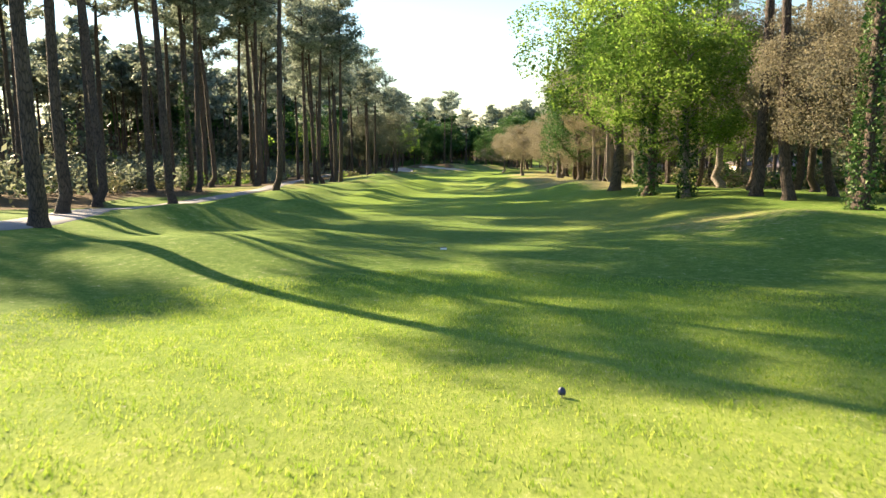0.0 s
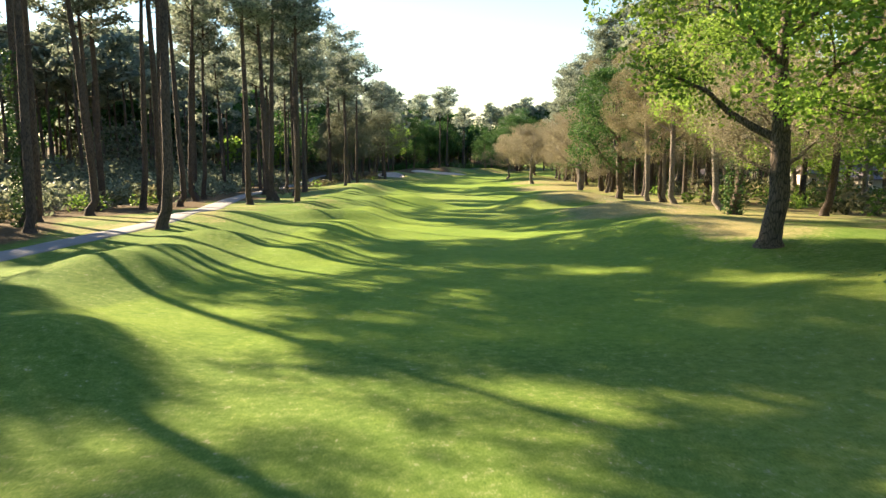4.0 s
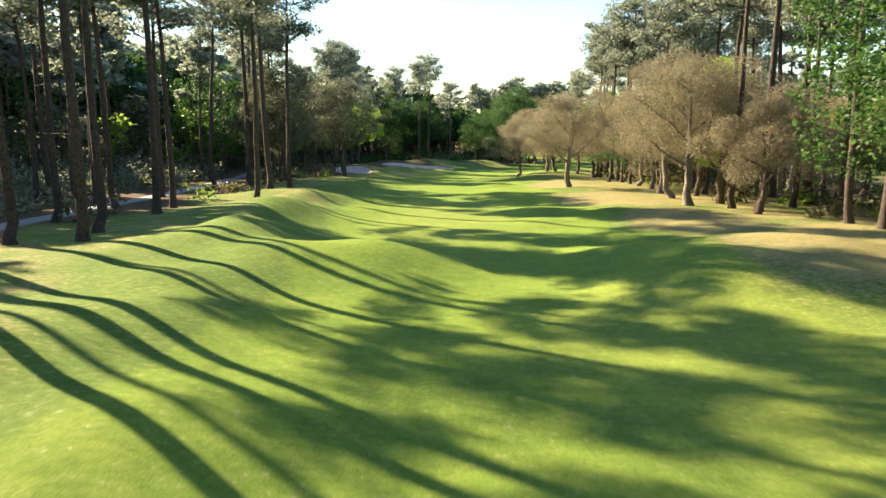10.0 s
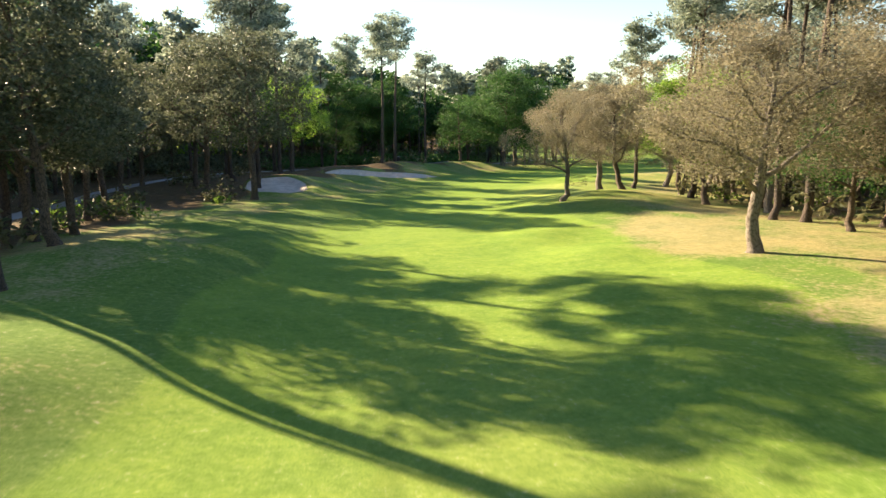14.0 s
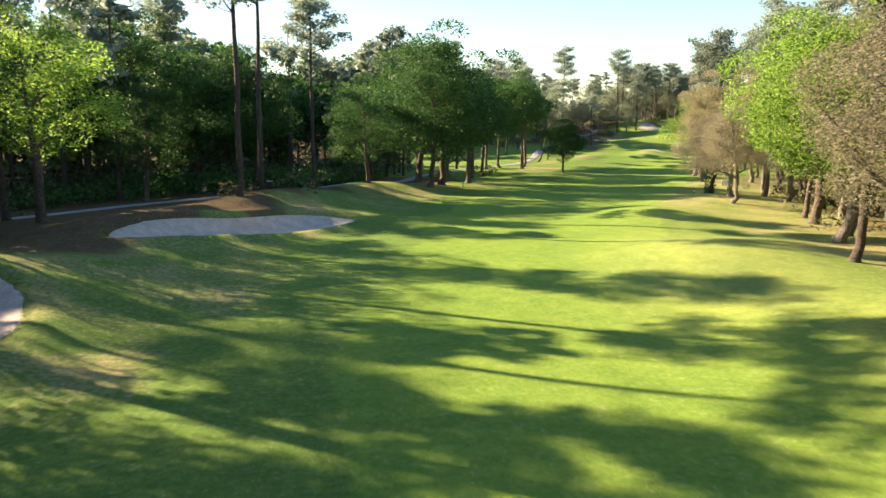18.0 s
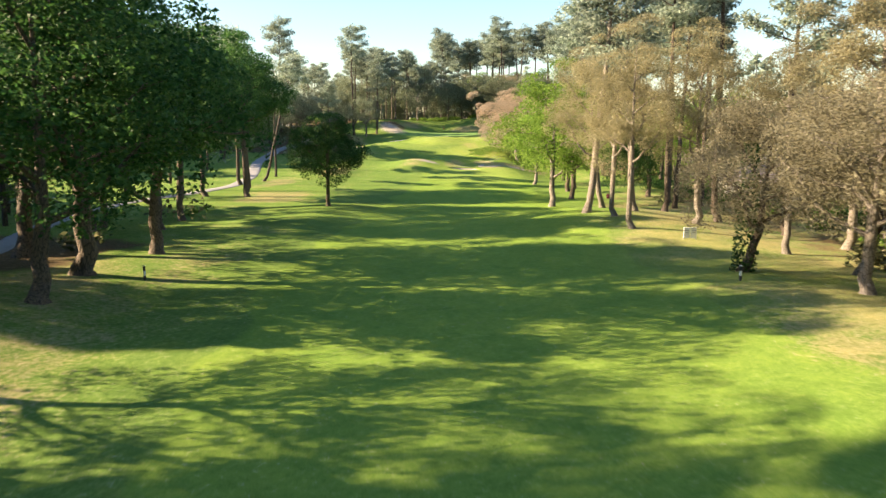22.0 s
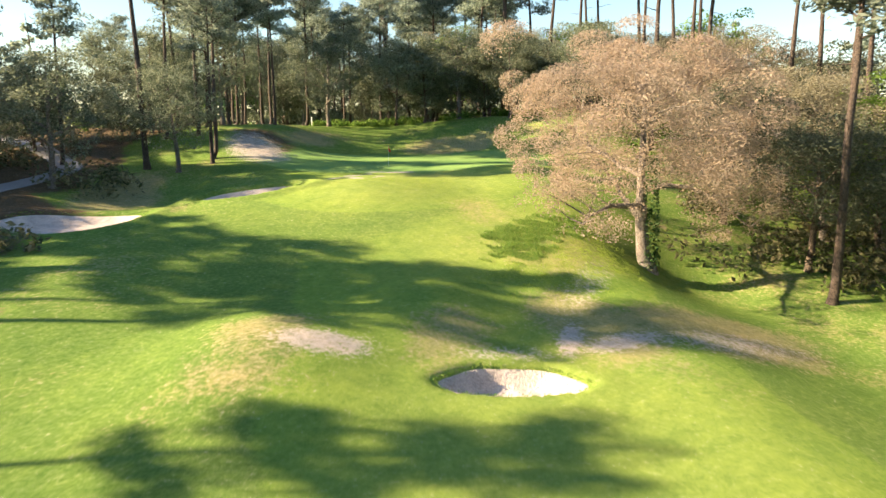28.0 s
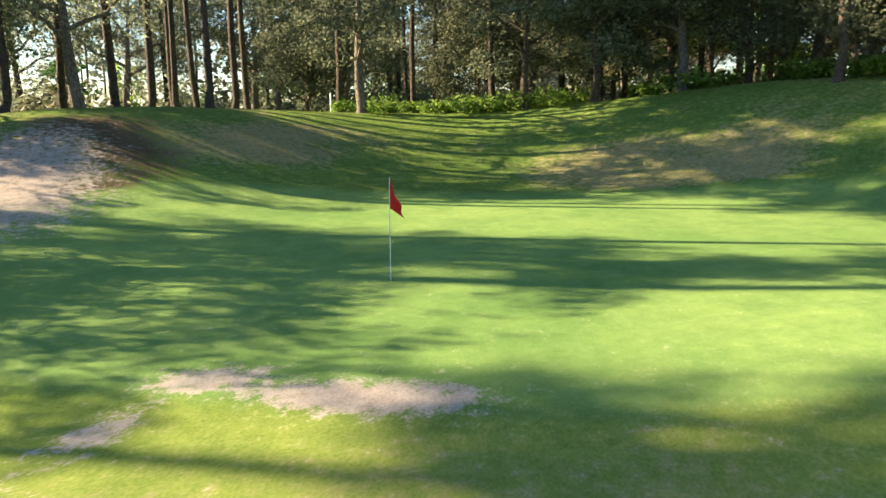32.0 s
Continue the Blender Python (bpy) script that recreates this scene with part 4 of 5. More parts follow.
# round the green
plant("russet_oak", RUSSET, 143.4, 389.3, "broad oak with russet-pink withered foliage", "oaks round the green", 1.0, 20, 1.0, 0.05, IVIES[0])
pine(147.6, 379, 2, 0.95)
for x, y in [(152.5, 382), (157, 390), (158, 379), (164, 388)]:
    dusky(x, y, 0.85)
pine(155, 375)
pine(131.0, 435.5, 3, 0.95)
plant("holm_oak", HOLM[0], 132.5, 432.2, "leaning holm oak with a pale trunk beside the sandy slope", "grey-green oaks round the green", 0.8, 40, tilt=(0, -12))
for x, y in [(80.5, 412.5), (88, 421), (85, 426), (90.5, 427.5), (84, 433)]:
    pine(x, y, None, turns.uniform(0.84, 0.94))
pine(113, 450.5, None, 0.72)
pine(113, 442, 0, 1.05)
for x, y in [(137.5, 444.5), (141.5, 449.5), (146, 453), (152.5, 455)]:
    pine(x, y, None, turns.uniform(0.66, 0.76))
for x, y in [(136.5, 433), (137.5, 434.5), (140, 442), (121, 449.5), (107, 457), (126, 443), (98.5, 454), (100.5, 449.5), (104.5, 447)]:
    pine(x, y, None, turns.uniform(0.62, 0.74))
for x, y in [(98.5, 430), (101, 425), (95, 437)]:
    pine(x, y, None, 0.6)


# ---- the wood behind: single trees at its edge, then a mass ----
fill = random.Random(17)
HOUSES = [(66, 145), (74, 240), (124, 321)]


def free(x, y, gap):
    return all((x - a) ** 2 + (y - b) ** 2 > gap * gap for a, b in LAID)


def wood_side(x, y):
    _, d = along(x, y)
    return float(d[0])


def open_ground(x, y):
    """Fairway, path, green and its bank stay clear."""
    if abs(wood_side(x, y)) < 25 and y < 425:
        return True
    if math.hypot(x - 150, y - 417) < 27 or math.hypot(x - 145, y - 396) < 14:
        return True
    if near_curve(np.array([x]), np.array([y]), PATH_LINE)[0] < 2.2 or (x > 100 and y < 300):
        return True
    return any(bunker_radius(b, x, y) < 1.4 for b in BUNKERS)


# trunks along the top of the bank behind the green
for x, y in [(142.8, 445), (148, 449), (150, 450.5), (151.7, 451), (154.4, 449.5), (162.3, 452.5), (165, 447.5), (169, 451), (167.7, 443), (174.4, 444)]:
    pine(x, y, None, turns.uniform(0.6, 0.75))
for x, y in [(146, 447), (160, 444.5), (168, 440), (138, 449), (165, 457), (171, 437.5), (174, 434), (175, 426), (180, 427), (178, 417), (183, 436), (172, 446), (177, 441), (185, 420), (180, 409)]:
    dusky(x, y, turns.uniform(0.75, 1.0))
for k, (x, y) in enumerate([(133.5, 447), (141, 452), (170, 447), (174, 440), (177, 432), (178, 424), (181, 416), (163, 459), (126.5, 452), (109, 446)]):
    plant("shrub_oak", BUSHY[k % 2], x, y, "bushy evergreen oak leafing down to the ground", "shrubby oaks round the green", turns.uniform(0.75, 1.15), 55 * k)
made = 0
while made < 275:
    x, y = fill.uniform(-70, 215), fill.uniform(-25, 490)
    d = wood_side(x, y)
    if d < 0 and y < 190 and (y < 62 or d < -36 or fill.random() < 0.55):
        continue
    if (94 < x < 130 and 412 < y < 470) or (128 < x < 140 and 436 < y < 478) or (45 < x < 104 and 362 < y < 440) or (d < 0 and 148 < y < 215) or (-28 < x < 14 and 252 < y < 332) or (34 < x < 66 and 325 < y < 374) or (8 < x < 66 and 318 < y < 346) or (-36 < x < -10 and 212 < y < 246):
        continue
    if any(math.hypot(x - hx, y - hy) < 15 for hx, hy in HOUSES) or near_curve(np.array([x]), np.array([y]), [(58, 299), (124, 321)])[0] < 7:
        continue
    if abs(d) > 48 and not (y > 420 and math.hypot(x - 150, y - 420) < 62):
        continue
    if x < 168 and y > 436 and fill.random() < 0.7:
        continue
    if open_ground(x, y) or not free(x, y, 3.6):
        continue
    if d > 0 and fill.random() < (0.6 if y < 110 else 0.2):
        continue
    made += 1
    r = fill.random()
    if (24 < x < 36 and 345 < y < 354) or (-26 < x < -22 and 79 < y < 83):
        continue
    if d < 0:
        if y < 190:
            pine(x, y, deep=True) if r < 0.8 else dusky(x, y, deep=True)
        elif y < 400:
            pine(x, y, deep=True) if r < 0.45 else (dusky(x, y, deep=True) if r < 0.7 else deep_oak(x, y, deep=True))
        else:
            pine(x, y, None, fill.uniform(0.6, 0.75), deep=True) if r < 0.6 else dusky(x, y, deep=True)
    else:
        pine(x, y, deep=True) if r < 0.45 else (cork(x, y, deep=True) if r < 0.75 else (green_oak(x, y, deep=True) if r < 0.88 else dusky(x, y, deep=True)))


# deeper rows beyond the first trees, whose shade falls short of the fairway
def deep_rows(name, label, count, seed, reach, kinds, allowed):
    rnd, trunks, crowns, laid, n = random.Random(seed), {}, {}, [], 0
    while n < count:
        x, y = rnd.uniform(-125, 230), rnd.uniform(0, 520)
        if not (reach[0] < wood_side(x, y) < reach[1]) or not allowed(x, y) or not free(x, y, 4.0) or any((x - a) ** 2 + (y - b) ** 2 < 14 for a, b in laid):
            continue
        n += 1
        laid.append((x, y))
        tree, leaf, bark, size = rnd.choice(kinds)
        s, a, z = size * rnd.uniform(0.9, 1.12), rnd.uniform(0, 6.28), ground(x, y) - 0.05
        turn = np.array([[math.cos(a), -math.sin(a), 0], [math.sin(a), math.cos(a), 0], [0, 0, 1]]) * s
        for store, key, (V, F) in ((trunks, bark, tree["far"][0]), (crowns, leaf, tree["far"][1])):
            store.setdefault(key.name, (key, []))[1].append((V @ turn.T + np.array([x, y, z]), F))
    root = tagged(new(name), label, "wood", kind="stuff")
    for what, store in (("trunks", trunks), ("crowns", crowns)):
        for key, pieces in store.values():
            child(what, mesh_of(name + "_" + what, *join(pieces), key, what == "trunks"), root)


PINE_KINDS = [(p, NEEDLES, PINE_BARK, 1.06) for p in PINES]
deep_rows("deep_pine_wood", "tall pines standing close behind the front rows", 120, 41, (-110, -50), PINE_KINDS * 2 + [(DUSKY[0], DARK_CORK, OAK_BARK, 1.0), (DUSKY[1], DARK_CORK, OAK_BARK, 1.0)], lambda x, y: y < 235 and x < -53 and (y > 140 or int(x * 7 + y * 13) % 5 < 2))
deep_rows("deep_mixed_wood", "tall pines and dark oaks behind the bend", 260, 42, (-120, -85), PINE_KINDS + [(t, DEEP_LEAF, OAK_BARK, 1.3) for t in TALL_DEEP] * 3, lambda x, y: 225 < y < 480 and not (x > 10 and 365 < y < 450))
deep_rows("bend_wood", "dark and green oaks crowding the inside of the bend", 85, 44, (-80, -61), [(t, DEEP_LEAF, OAK_BARK, 0.95) for t in TALL_DEEP] * 2 + [(GREENS[1], GREEN_LEAF, OAK_BARK, 1.1), (DUSKY[1], DARK_CORK, OAK_BARK, 1.2)], lambda x, y: 250 < y < 390 and x < 30)
deep_rows("deep_oak_wood", "dusky oaks closing the wood behind the green", 26, 43, (-75, 75), [(DUSKY[0], DARK_CORK, OAK_BARK, 0.8), (HOLM[1], SCRUB_LEAF, OAK_BARK, 0.8), (SMALL_DEEP, DEEP_LEAF, OAK_BARK, 0.9)], lambda x, y: x > 168 and y > 400 and 46 < math.hypot(x - 150, y - 420) < 100)


def by_the_path(x, y):
    """The path's verges, and the lit lawn round its far bend, seen between the trunks."""
    return near_curve(np.array([x]), np.array([y]), PATH_LINE)[0] < 5 or 42 < x < 104 and 358 < y < 430


def mass(name, label, count, mat_list, seed, inner, outer, kinds, only=None):
    """Far trees joined: thin trunks and loose crowns."""
    rng, rnd = np.random.default_rng(seed), random.Random(seed)
    trunks, crowns, n = [], [[] for _ in mat_list], 0
    while n < count:
        x, y = rnd.uniform(-190, 330), rnd.uniform(-60, 620)
        d = abs(wood_side(x, y))
        if d < inner or d > outer or math.hypot(x - 150, y - 420) < (125 if y > 400 else 55) or (x > 100 and y < 290 and d < 90) or (x < 0 and y < 200 and d < 105):
            continue
        if only is not None and not only(x, y):
            continue
        n += 1
        k = rnd.randrange(len(mat_list))
        z = ground(x, y)
        if kinds[k] == "pine":
            h = rnd.uniform(19, 26)
            trunks.append(tube([(x, y, z - 0.3), (x + 0.2, y, z + h * 0.5), (x + rnd.uniform(-0.7, 0.7), y, z + h)], [0.3, 0.22, 0.06], 5))
            for _ in range(9):
                a, r = rnd.uniform(0, 6.28), rnd.uniform(0.3, 3.2)
                crowns[k].append(blob(rng, (x + r * math.cos(a), y + r * math.sin(a), z + h * rnd.uniform(0.58, 1.0)), (1.5, 1.5, 0.8), 31))
        else:
            h = rnd.uniform(9, 15)
            trunks.append(tube([(x, y, z - 0.3), (x, y, z + h * 0.4), (x + 0.3, y, z + h * 0.8)], [0.28, 0.22, 0.06], 5))
            for _ in range(10):
                a, r = rnd.uniform(0, 6.28), rnd.uniform(0.3, 3.6)
                crowns[k].append(blob(rng, (x + r * math.cos(a), y + r * math.sin(a), z + h * rnd.uniform(0.25, 0.95)), (1.9, 1.9, 1.5), 31))
    V, F = join(trunks)
    root = tagged(new(name), label, "wood", kind="stuff")
    child("trunks", mesh_of(name + "_trunks", V, F, PINE_BARK, True), root)
    for c, mt in zip(crowns, mat_list):
        if c:
            child("crowns", mesh_of(name + "_crowns", *leaves(rng, np.concatenate(c), 1.1, 0.62), mt), root)


mass("far_woods", "mixed pine and oak wood stretching away behind the hole", 400, [NEEDLES, NEEDLES, DARK_CORK, DEEP_LEAF, GREEN_LEAF], 91, 44, 125, ["pine", "pine", "oak", "oak", "oak"])
mass("distant_woods", "unbroken pine and oak wood on the skyline", 320, [NEEDLES, NEEDLES, DARK_CORK, SCRUB_LEAF], 85, 112, 215, ["pine", "pine", "oak", "oak"], lambda x, y: y > 190 and x < 130)


def undergrowth(name, label, count, mat, seed, where, size, leaf):
    rng, rnd = np.random.default_rng(seed), random.Random(seed)
    C, n = [], 0
    while n < count:
        x, y = rnd.uniform(-80, 215), rnd.uniform(-20, 490)
        if not where(x, y):
            continue
        n += 1
        z, s = ground(x, y), rnd.uniform(0.5, 1.3) * size
        for _ in range(5):
            C.append(blob(rng, (x + rnd.uniform(-1, 1) * s, y + rnd.uniform(-1, 1) * s, z + rnd.uniform(0.2, 0.75) * s), (0.6 * s, 0.6 * s, 0.45 * s), 28))
    tagged(new(name, mesh_of(name, *leaves(rng, np.concatenate(C), leaf * 1.32, 0.5, -0.2), mat)), label, "undergrowth", kind="stuff")


undergrowth("undergrowth", "dry brown and olive scrub under the trees", 480, BRUSH_LEAF, 93, lambda x, y: 25 < abs(wood_side(x, y)) < 66 and not open_ground(x, y) and not by_the_path(x, y), 2.3, 0.36)
undergrowth("far_scrub", "hazy grey-green scrub beyond the pines", 300, SCRUB_LEAF, 96, lambda x, y: y < 225 and -80 < x < -48, 5.0, 0.55)
undergrowth("understorey", "grey-green shrubs and saplings between the pines", 330, SCRUB_LEAF, 88, lambda x, y: -58 < x < -33 and 12 < y < 225 and near_curve(np.array([x]), np.array([y]), PATH_LINE)[0] > 4.5, 3.0, 0.36)
undergrowth("shady_thicket", "dark green saplings and shrubs in the bend", 190, DEEP_LEAF, 87, lambda x, y: -58 < wood_side(x, y) < -36 and 296 < y < 345 and near_curve(np.array([x]), np.array([y]), PATH_LINE)[0] > 5.0, 2.6, 0.3)
undergrowth("bend_thicket", "dark shrubs closing the wood inside the bend", 280, DARK_CORK, 82, lambda x, y: -92 < wood_side(x, y) < -57 and 215 < y < 440 and not by_the_path(x, y), 4.2, 0.5)
undergrowth("green_scrub", "green bushes and bracken under the trees", 260, FERN_LEAF, 94, lambda x, y: 24 < abs(wood_side(x, y)) < 60 and not open_ground(x, y) and not by_the_path(x, y) and not (235 < y < 345 and wood_side(x, y) < 0), 1.5, 0.3)
undergrowth("thicket", "shady shrubs filling the wood behind the bank", 150, SCRUB_LEAF, 92, lambda x, y: 37 < math.hypot(x - 150, y - 420) < 66 and wood_side(x, y) < 45 and not open_ground(x, y) and y > 415 and not (128 < x < 143 and y < 450), 2.2, 0.3)
undergrowth("wood_edge", "grey-green scrub closing the wood behind the green", 150, SCRUB_LEAF, 86, lambda x, y: 62 < math.hypot(x - 150, y - 420) < 110 and y > 400 and x > 90 and wood_side(x, y) < 90, 4.0, 0.5)
undergrowth("bank_scrub", "brown scrub and saplings above the path", 110, BRUSH_LEAF, 83, lambda x, y: 88 < x < 128 and 428 < y < 456 and near_curve(np.array([x]), np.array([y]), PATH_LINE)[0] > 3.5, 2.2, 0.28)
undergrowth("brush", "shrubs under the trees right of the green", 60, BRUSH_LEAF, 90, lambda x, y: 148 < x < 172 and 368 < y < 394, 2.0, 0.3)
undergrowth("bank_bracken", "green bracken along the top of the bank", 130, FERN_LEAF, 89, lambda x, y: 25 < math.hypot(x - 151, y - 420) < 31 and x > 160 and y > 405, 0.9, 0.2)
# ---- houses and gardens beyond the trees on the right ----
WALL_M = solid("cream_render", (0.62, 0.56, 0.48), 0.9, 0, 1.5, 0.1)
ROOF_M = solid("mauve_roof_tiles", (0.20, 0.165, 0.175), 0.8, 0, 2.5, 0.22)
FRAME_M = solid("window_paint", (0.70, 0.69, 0.66), 0.5, 0, 6, 0.05)
DOOR_M = solid("door_wood", (0.12, 0.075, 0.05), 0.6, 0, 4, 0.2)
GLASS_M = solid("dark_window_glass", (0.03, 0.035, 0.04), 0.08, 0, 2, 0.1)


def block(x0, y0, z0, x1, y1, z1, bevel=0.02):
    """A bevelled block between two corners."""
    bm = bmesh.new()
    bmesh.ops.create_cube(bm, size=1, matrix=Matrix.Translation(((x0 + x1) / 2, (y0 + y1) / 2, (z0 + z1) / 2)) @ Matrix.Diagonal((x1 - x0, y1 - y0, z1 - z0, 1)))
    if bevel:
        bmesh.ops.bevel(bm, geom=bm.edges[:], offset=bevel, segments=1, affect="EDGES")
    return bm


def part(name, bm, mat, parent, label=""):
    me = bpy.data.meshes.new(name)
    bm.to_mesh(me)
    bm.free()
    me.materials.append(mat)
    return child(name, me, parent, label)


def house(x, y, turn, length, depth, label):
    """A low garden house: four walls, hipped roof with eaves, windows, a door, a chimney, a veranda."""
    root = tagged(new("house"), label, "house", "houses beyond the trees")
    root.matrix_world = pose(x, y, ground(float(x), float(y)) - 0.1, 0, 0, turn)
    L, D, H, T = length / 2, depth / 2, 2.9, 0.25
    for nm, c in (("wall", (-L, -D, 0, L, -D + T, H)), ("wall", (-L, D - T, 0, L, D, H)), ("wall", (-L, -D + T, 0, -L + T, D - T, H)), ("wall", (L - T, -D + T, 0, L, D - T, H))):
        part(nm, block(*c), WALL_M, root)
    bm, E, R = bmesh.new(), 0.6, H + depth * 0.26
    low = [bm.verts.new(p) for p in ((-L - E, -D - E, H - 0.05), (L + E, -D - E, H - 0.05), (L + E, D + E, H - 0.05), (-L - E, D + E, H - 0.05))]
    hem = [bm.verts.new((v.co.x, v.co.y, H + 0.12)) for v in low]
    top = [bm.verts.new((-L + D * 0.7, 0, R)), bm.verts.new((L - D * 0.7, 0, R))]
    bm.faces.new(low[::-1])
    for k in range(4):
        bm.faces.new((low[k], low[(k + 1) % 4], hem[(k + 1) % 4], hem[k]))
    bm.faces.new((hem[0], hem[1], top[1], top[0]))
    bm.faces.new((hem[1], hem[2], top[1]))
    bm.faces.new((hem[2], hem[3], top[0], top[1]))
    bm.faces.new((hem[3], hem[0], top[0]))
    roof = part("roof", bm, ROOF_M, root, "low hipped roof of mauve-grey tiles")
    rows = 9
    for side in (-1, 1):
        for k in range(rows):
            f = k / rows
            yy, zz = side * (D + E) * (1 - f), H + 0.14 + (R - H - 0.12) * f
            half = (L + E) * (1 - f) + (L - D * 0.7) * f
            part("tile_course", block(-half, yy - 0.07, zz - 0.02, half, yy + 0.07, zz + 0.05, 0.015), ROOF_M, roof)
    part("chimney", block(L * 0.4, -0.4, R - 0.9, L * 0.4 + 0.7, 0.4, R + 0.8), WALL_M, roof)
    n = max(3, int(length / 3.2))
    for side in (-1, 1):
        for k in range(n):
            cx, yy = -L + (k + 0.5) * length / n, side * D
            if k == n // 2:
                door = part("door", block(cx - 0.5, yy - 0.04 + side * 0.02, 0.05, cx + 0.5, yy + 0.04 + side * 0.02, 2.1), DOOR_M, root)
                part("handle", block(cx + 0.36, yy + side * 0.06 - 0.02, 1.0, cx + 0.42, yy + side * 0.06 + 0.04, 1.06, 0.008), FRAME_M, door)
                continue
            window = part("window", block(cx - 0.7, yy - 0.03 + side * 0.01, 0.9, cx + 0.7, yy + 0.03 + side * 0.01, 2.2), FRAME_M, root)
            for w0, w1 in ((-0.62, -0.04), (0.04, 0.62)):
                part("pane", block(cx + w0, yy - 0.02 + side * 0.035, 0.98, cx + w1, yy + 0.02 + side * 0.035, 2.12, 0.005), GLASS_M, window)
            part("sill", block(cx - 0.8, yy - 0.06 + side * 0.06, 0.82, cx + 0.8, yy + 0.06 + side * 0.06, 0.89, 0.01), FRAME_M, window)
    for k in range(5):
        cx = -L + 0.6 + k * (length - 1.2) / 4
        part("veranda_post", block(cx - 0.07, -D - E + 0.1, 0, cx + 0.07, -D - E + 0.24, H - 0.05, 0.01), FRAME_M, root)
    return root


house(66, 145, 92, 24, 9, "long low cream house with a mauve-grey roof behind hedges")
house(74, 240, 120, 14, 9, "white garden house seen through the cork oaks")
house(124, 321, 140, 17, 9, "low cream house with a veranda behind the pines")


def hedge(pts, height, width, seed, mat, label):
    """A garden hedge: a bushy run of leaves over dark stems."""
    rng, P = np.random.default_rng(seed), np.array(pts, float)
    k = np.concatenate([[0], np.cumsum(np.hypot(*np.diff(P, axis=0).T))])
    s = np.arange(0, k[-1], 0.45)
    C, stems = [], []
    for d in s:
        cx, cy = np.interp(d, k, P[:, 0]), np.interp(d, k, P[:, 1])
        cz, h = ground(float(cx), float(cy)), height * (0.85 + 0.25 * math.sin(d * 0.9) * math.sin(d * 0.31 + seed))
        C.append(blob(rng, (cx, cy, cz + h * 0.52), (width * 0.6, width * 0.6, h * 0.55), 90))
        stems.append(tube([(cx, cy, cz - 0.2), (cx + 0.1, cy, cz + h * 0.4), (cx + rng.uniform(-0.3, 0.3), cy + rng.uniform(-0.3, 0.3), cz + h * 0.8)], [0.05, 0.04, 0.02], 4))
    root = tagged(new("hedge"), label, "hedge", "garden hedges")
    child("foliage", mesh_of("foliage", *leaves(rng, np.concatenate(C), 0.24, 0.6), mat), root)
    tagged(child("branchwork", mesh_of("branchwork", *join(stems), OAK_BARK, True), root), kind="stuff")
    return root


hedge([(36, 44), (39, 70), (41, 96), (46, 122), (50, 160)], 2.4, 2.0, 5, DEEP_LEAF, "dark green garden hedge beyond the lawn")
hedge([(52, 196), (60, 222), (66, 250), (76, 268)], 2.2, 2.0, 6, DEEP_LEAF, "dark green garden hedge behind the cork oaks")
hedge([(92, 288), (104, 306), (114, 330), (126, 345)], 2.0, 2.2, 7, DEEP_LEAF, "green garden hedge before the house")
hedge([(35, 52), (37, 66)], 1.5, 2.4, 8, FERN_LEAF, "bright green shrubs along a garden hedge")
hedge([(100, 296), (107, 309)], 1.4, 2.0, 9, FERN_LEAF, "bright green shrubs in front of the house")
hedge([(31.5, 98.5), (32.8, 99.2)], 1.7, 1.9, 10, IVY_LEAF, "round clipped bush on the lawn")

PINK_LEAF = leaf_material("pink_blossom", (0.300, 0.040, 0.110), (0.450, 0.070, 0.180), (0.550, 0.160, 0.280), 0.35)
hedge([(103.8, 336.6), (104.1, 336.8)], 0.9, 0.8, 11, PINK_LEAF, "garden shrub covered in pink blossom")

# ---- course furniture ----
WHITE = solid("white_paint", (0.78, 0.78, 0.76), 0.45, 0, 9, 0.06)
POST_DARK = solid("black_paint", (0.03, 0.03, 0.032), 0.5, 0, 9, 0.15)
GREY_METAL = solid("grey_metal", (0.35, 0.35, 0.36), 0.45, 0.6, 9, 0.1)


def marker_post(x, y):
    """A short distance post banded black and white."""
    root = tagged(new("marker_post"), "short black and white banded distance post", "marker post", "distance posts")
    root.matrix_world = pose(x, y, ground(x, y))
    for k in range(3):
        part("band", block(-0.06, -0.06, 0.28 * k - 0.05 * (k == 0), 0.06, 0.06, 0.28 * k + 0.28, 0.012), POST_DARK if k % 2 == 0 else WHITE, root)
    part("cap", block(-0.07, -0.07, 0.84, 0.07, 0.07, 0.88, 0.012), WHITE, root)


def hole_sign(x, y, turn):
    """Two white boards on a pair of posts."""
    root = tagged(new("course_sign"), "white two-leaf course sign standing in the grass", "sign")
    root.matrix_world = pose(x, y, ground(x, y), 0, 0, turn)
    for sx in (-1, 1):
        leaf = part("board", block(min(sx * 0.03, sx * 0.52), -0.03, 0.12, max(sx * 0.03, sx * 0.52), 0.03, 1.0, 0.015), WHITE, root)
        part("bar", block(sx * 0.28 - 0.16, -0.042, 0.72, sx * 0.28 + 0.16, -0.032, 0.78, 0), GREY_METAL, leaf)
        part("bar", block(sx * 0.28 - 0.13, -0.042, 0.55, sx * 0.28 + 0.13, -0.032, 0.60, 0), GREY_METAL, leaf)
        part("post", block(sx * 0.5 - 0.03, -0.02, -0.15, sx * 0.5 + 0.03, 0.02, 0.12, 0.005), GREY_METAL, root)


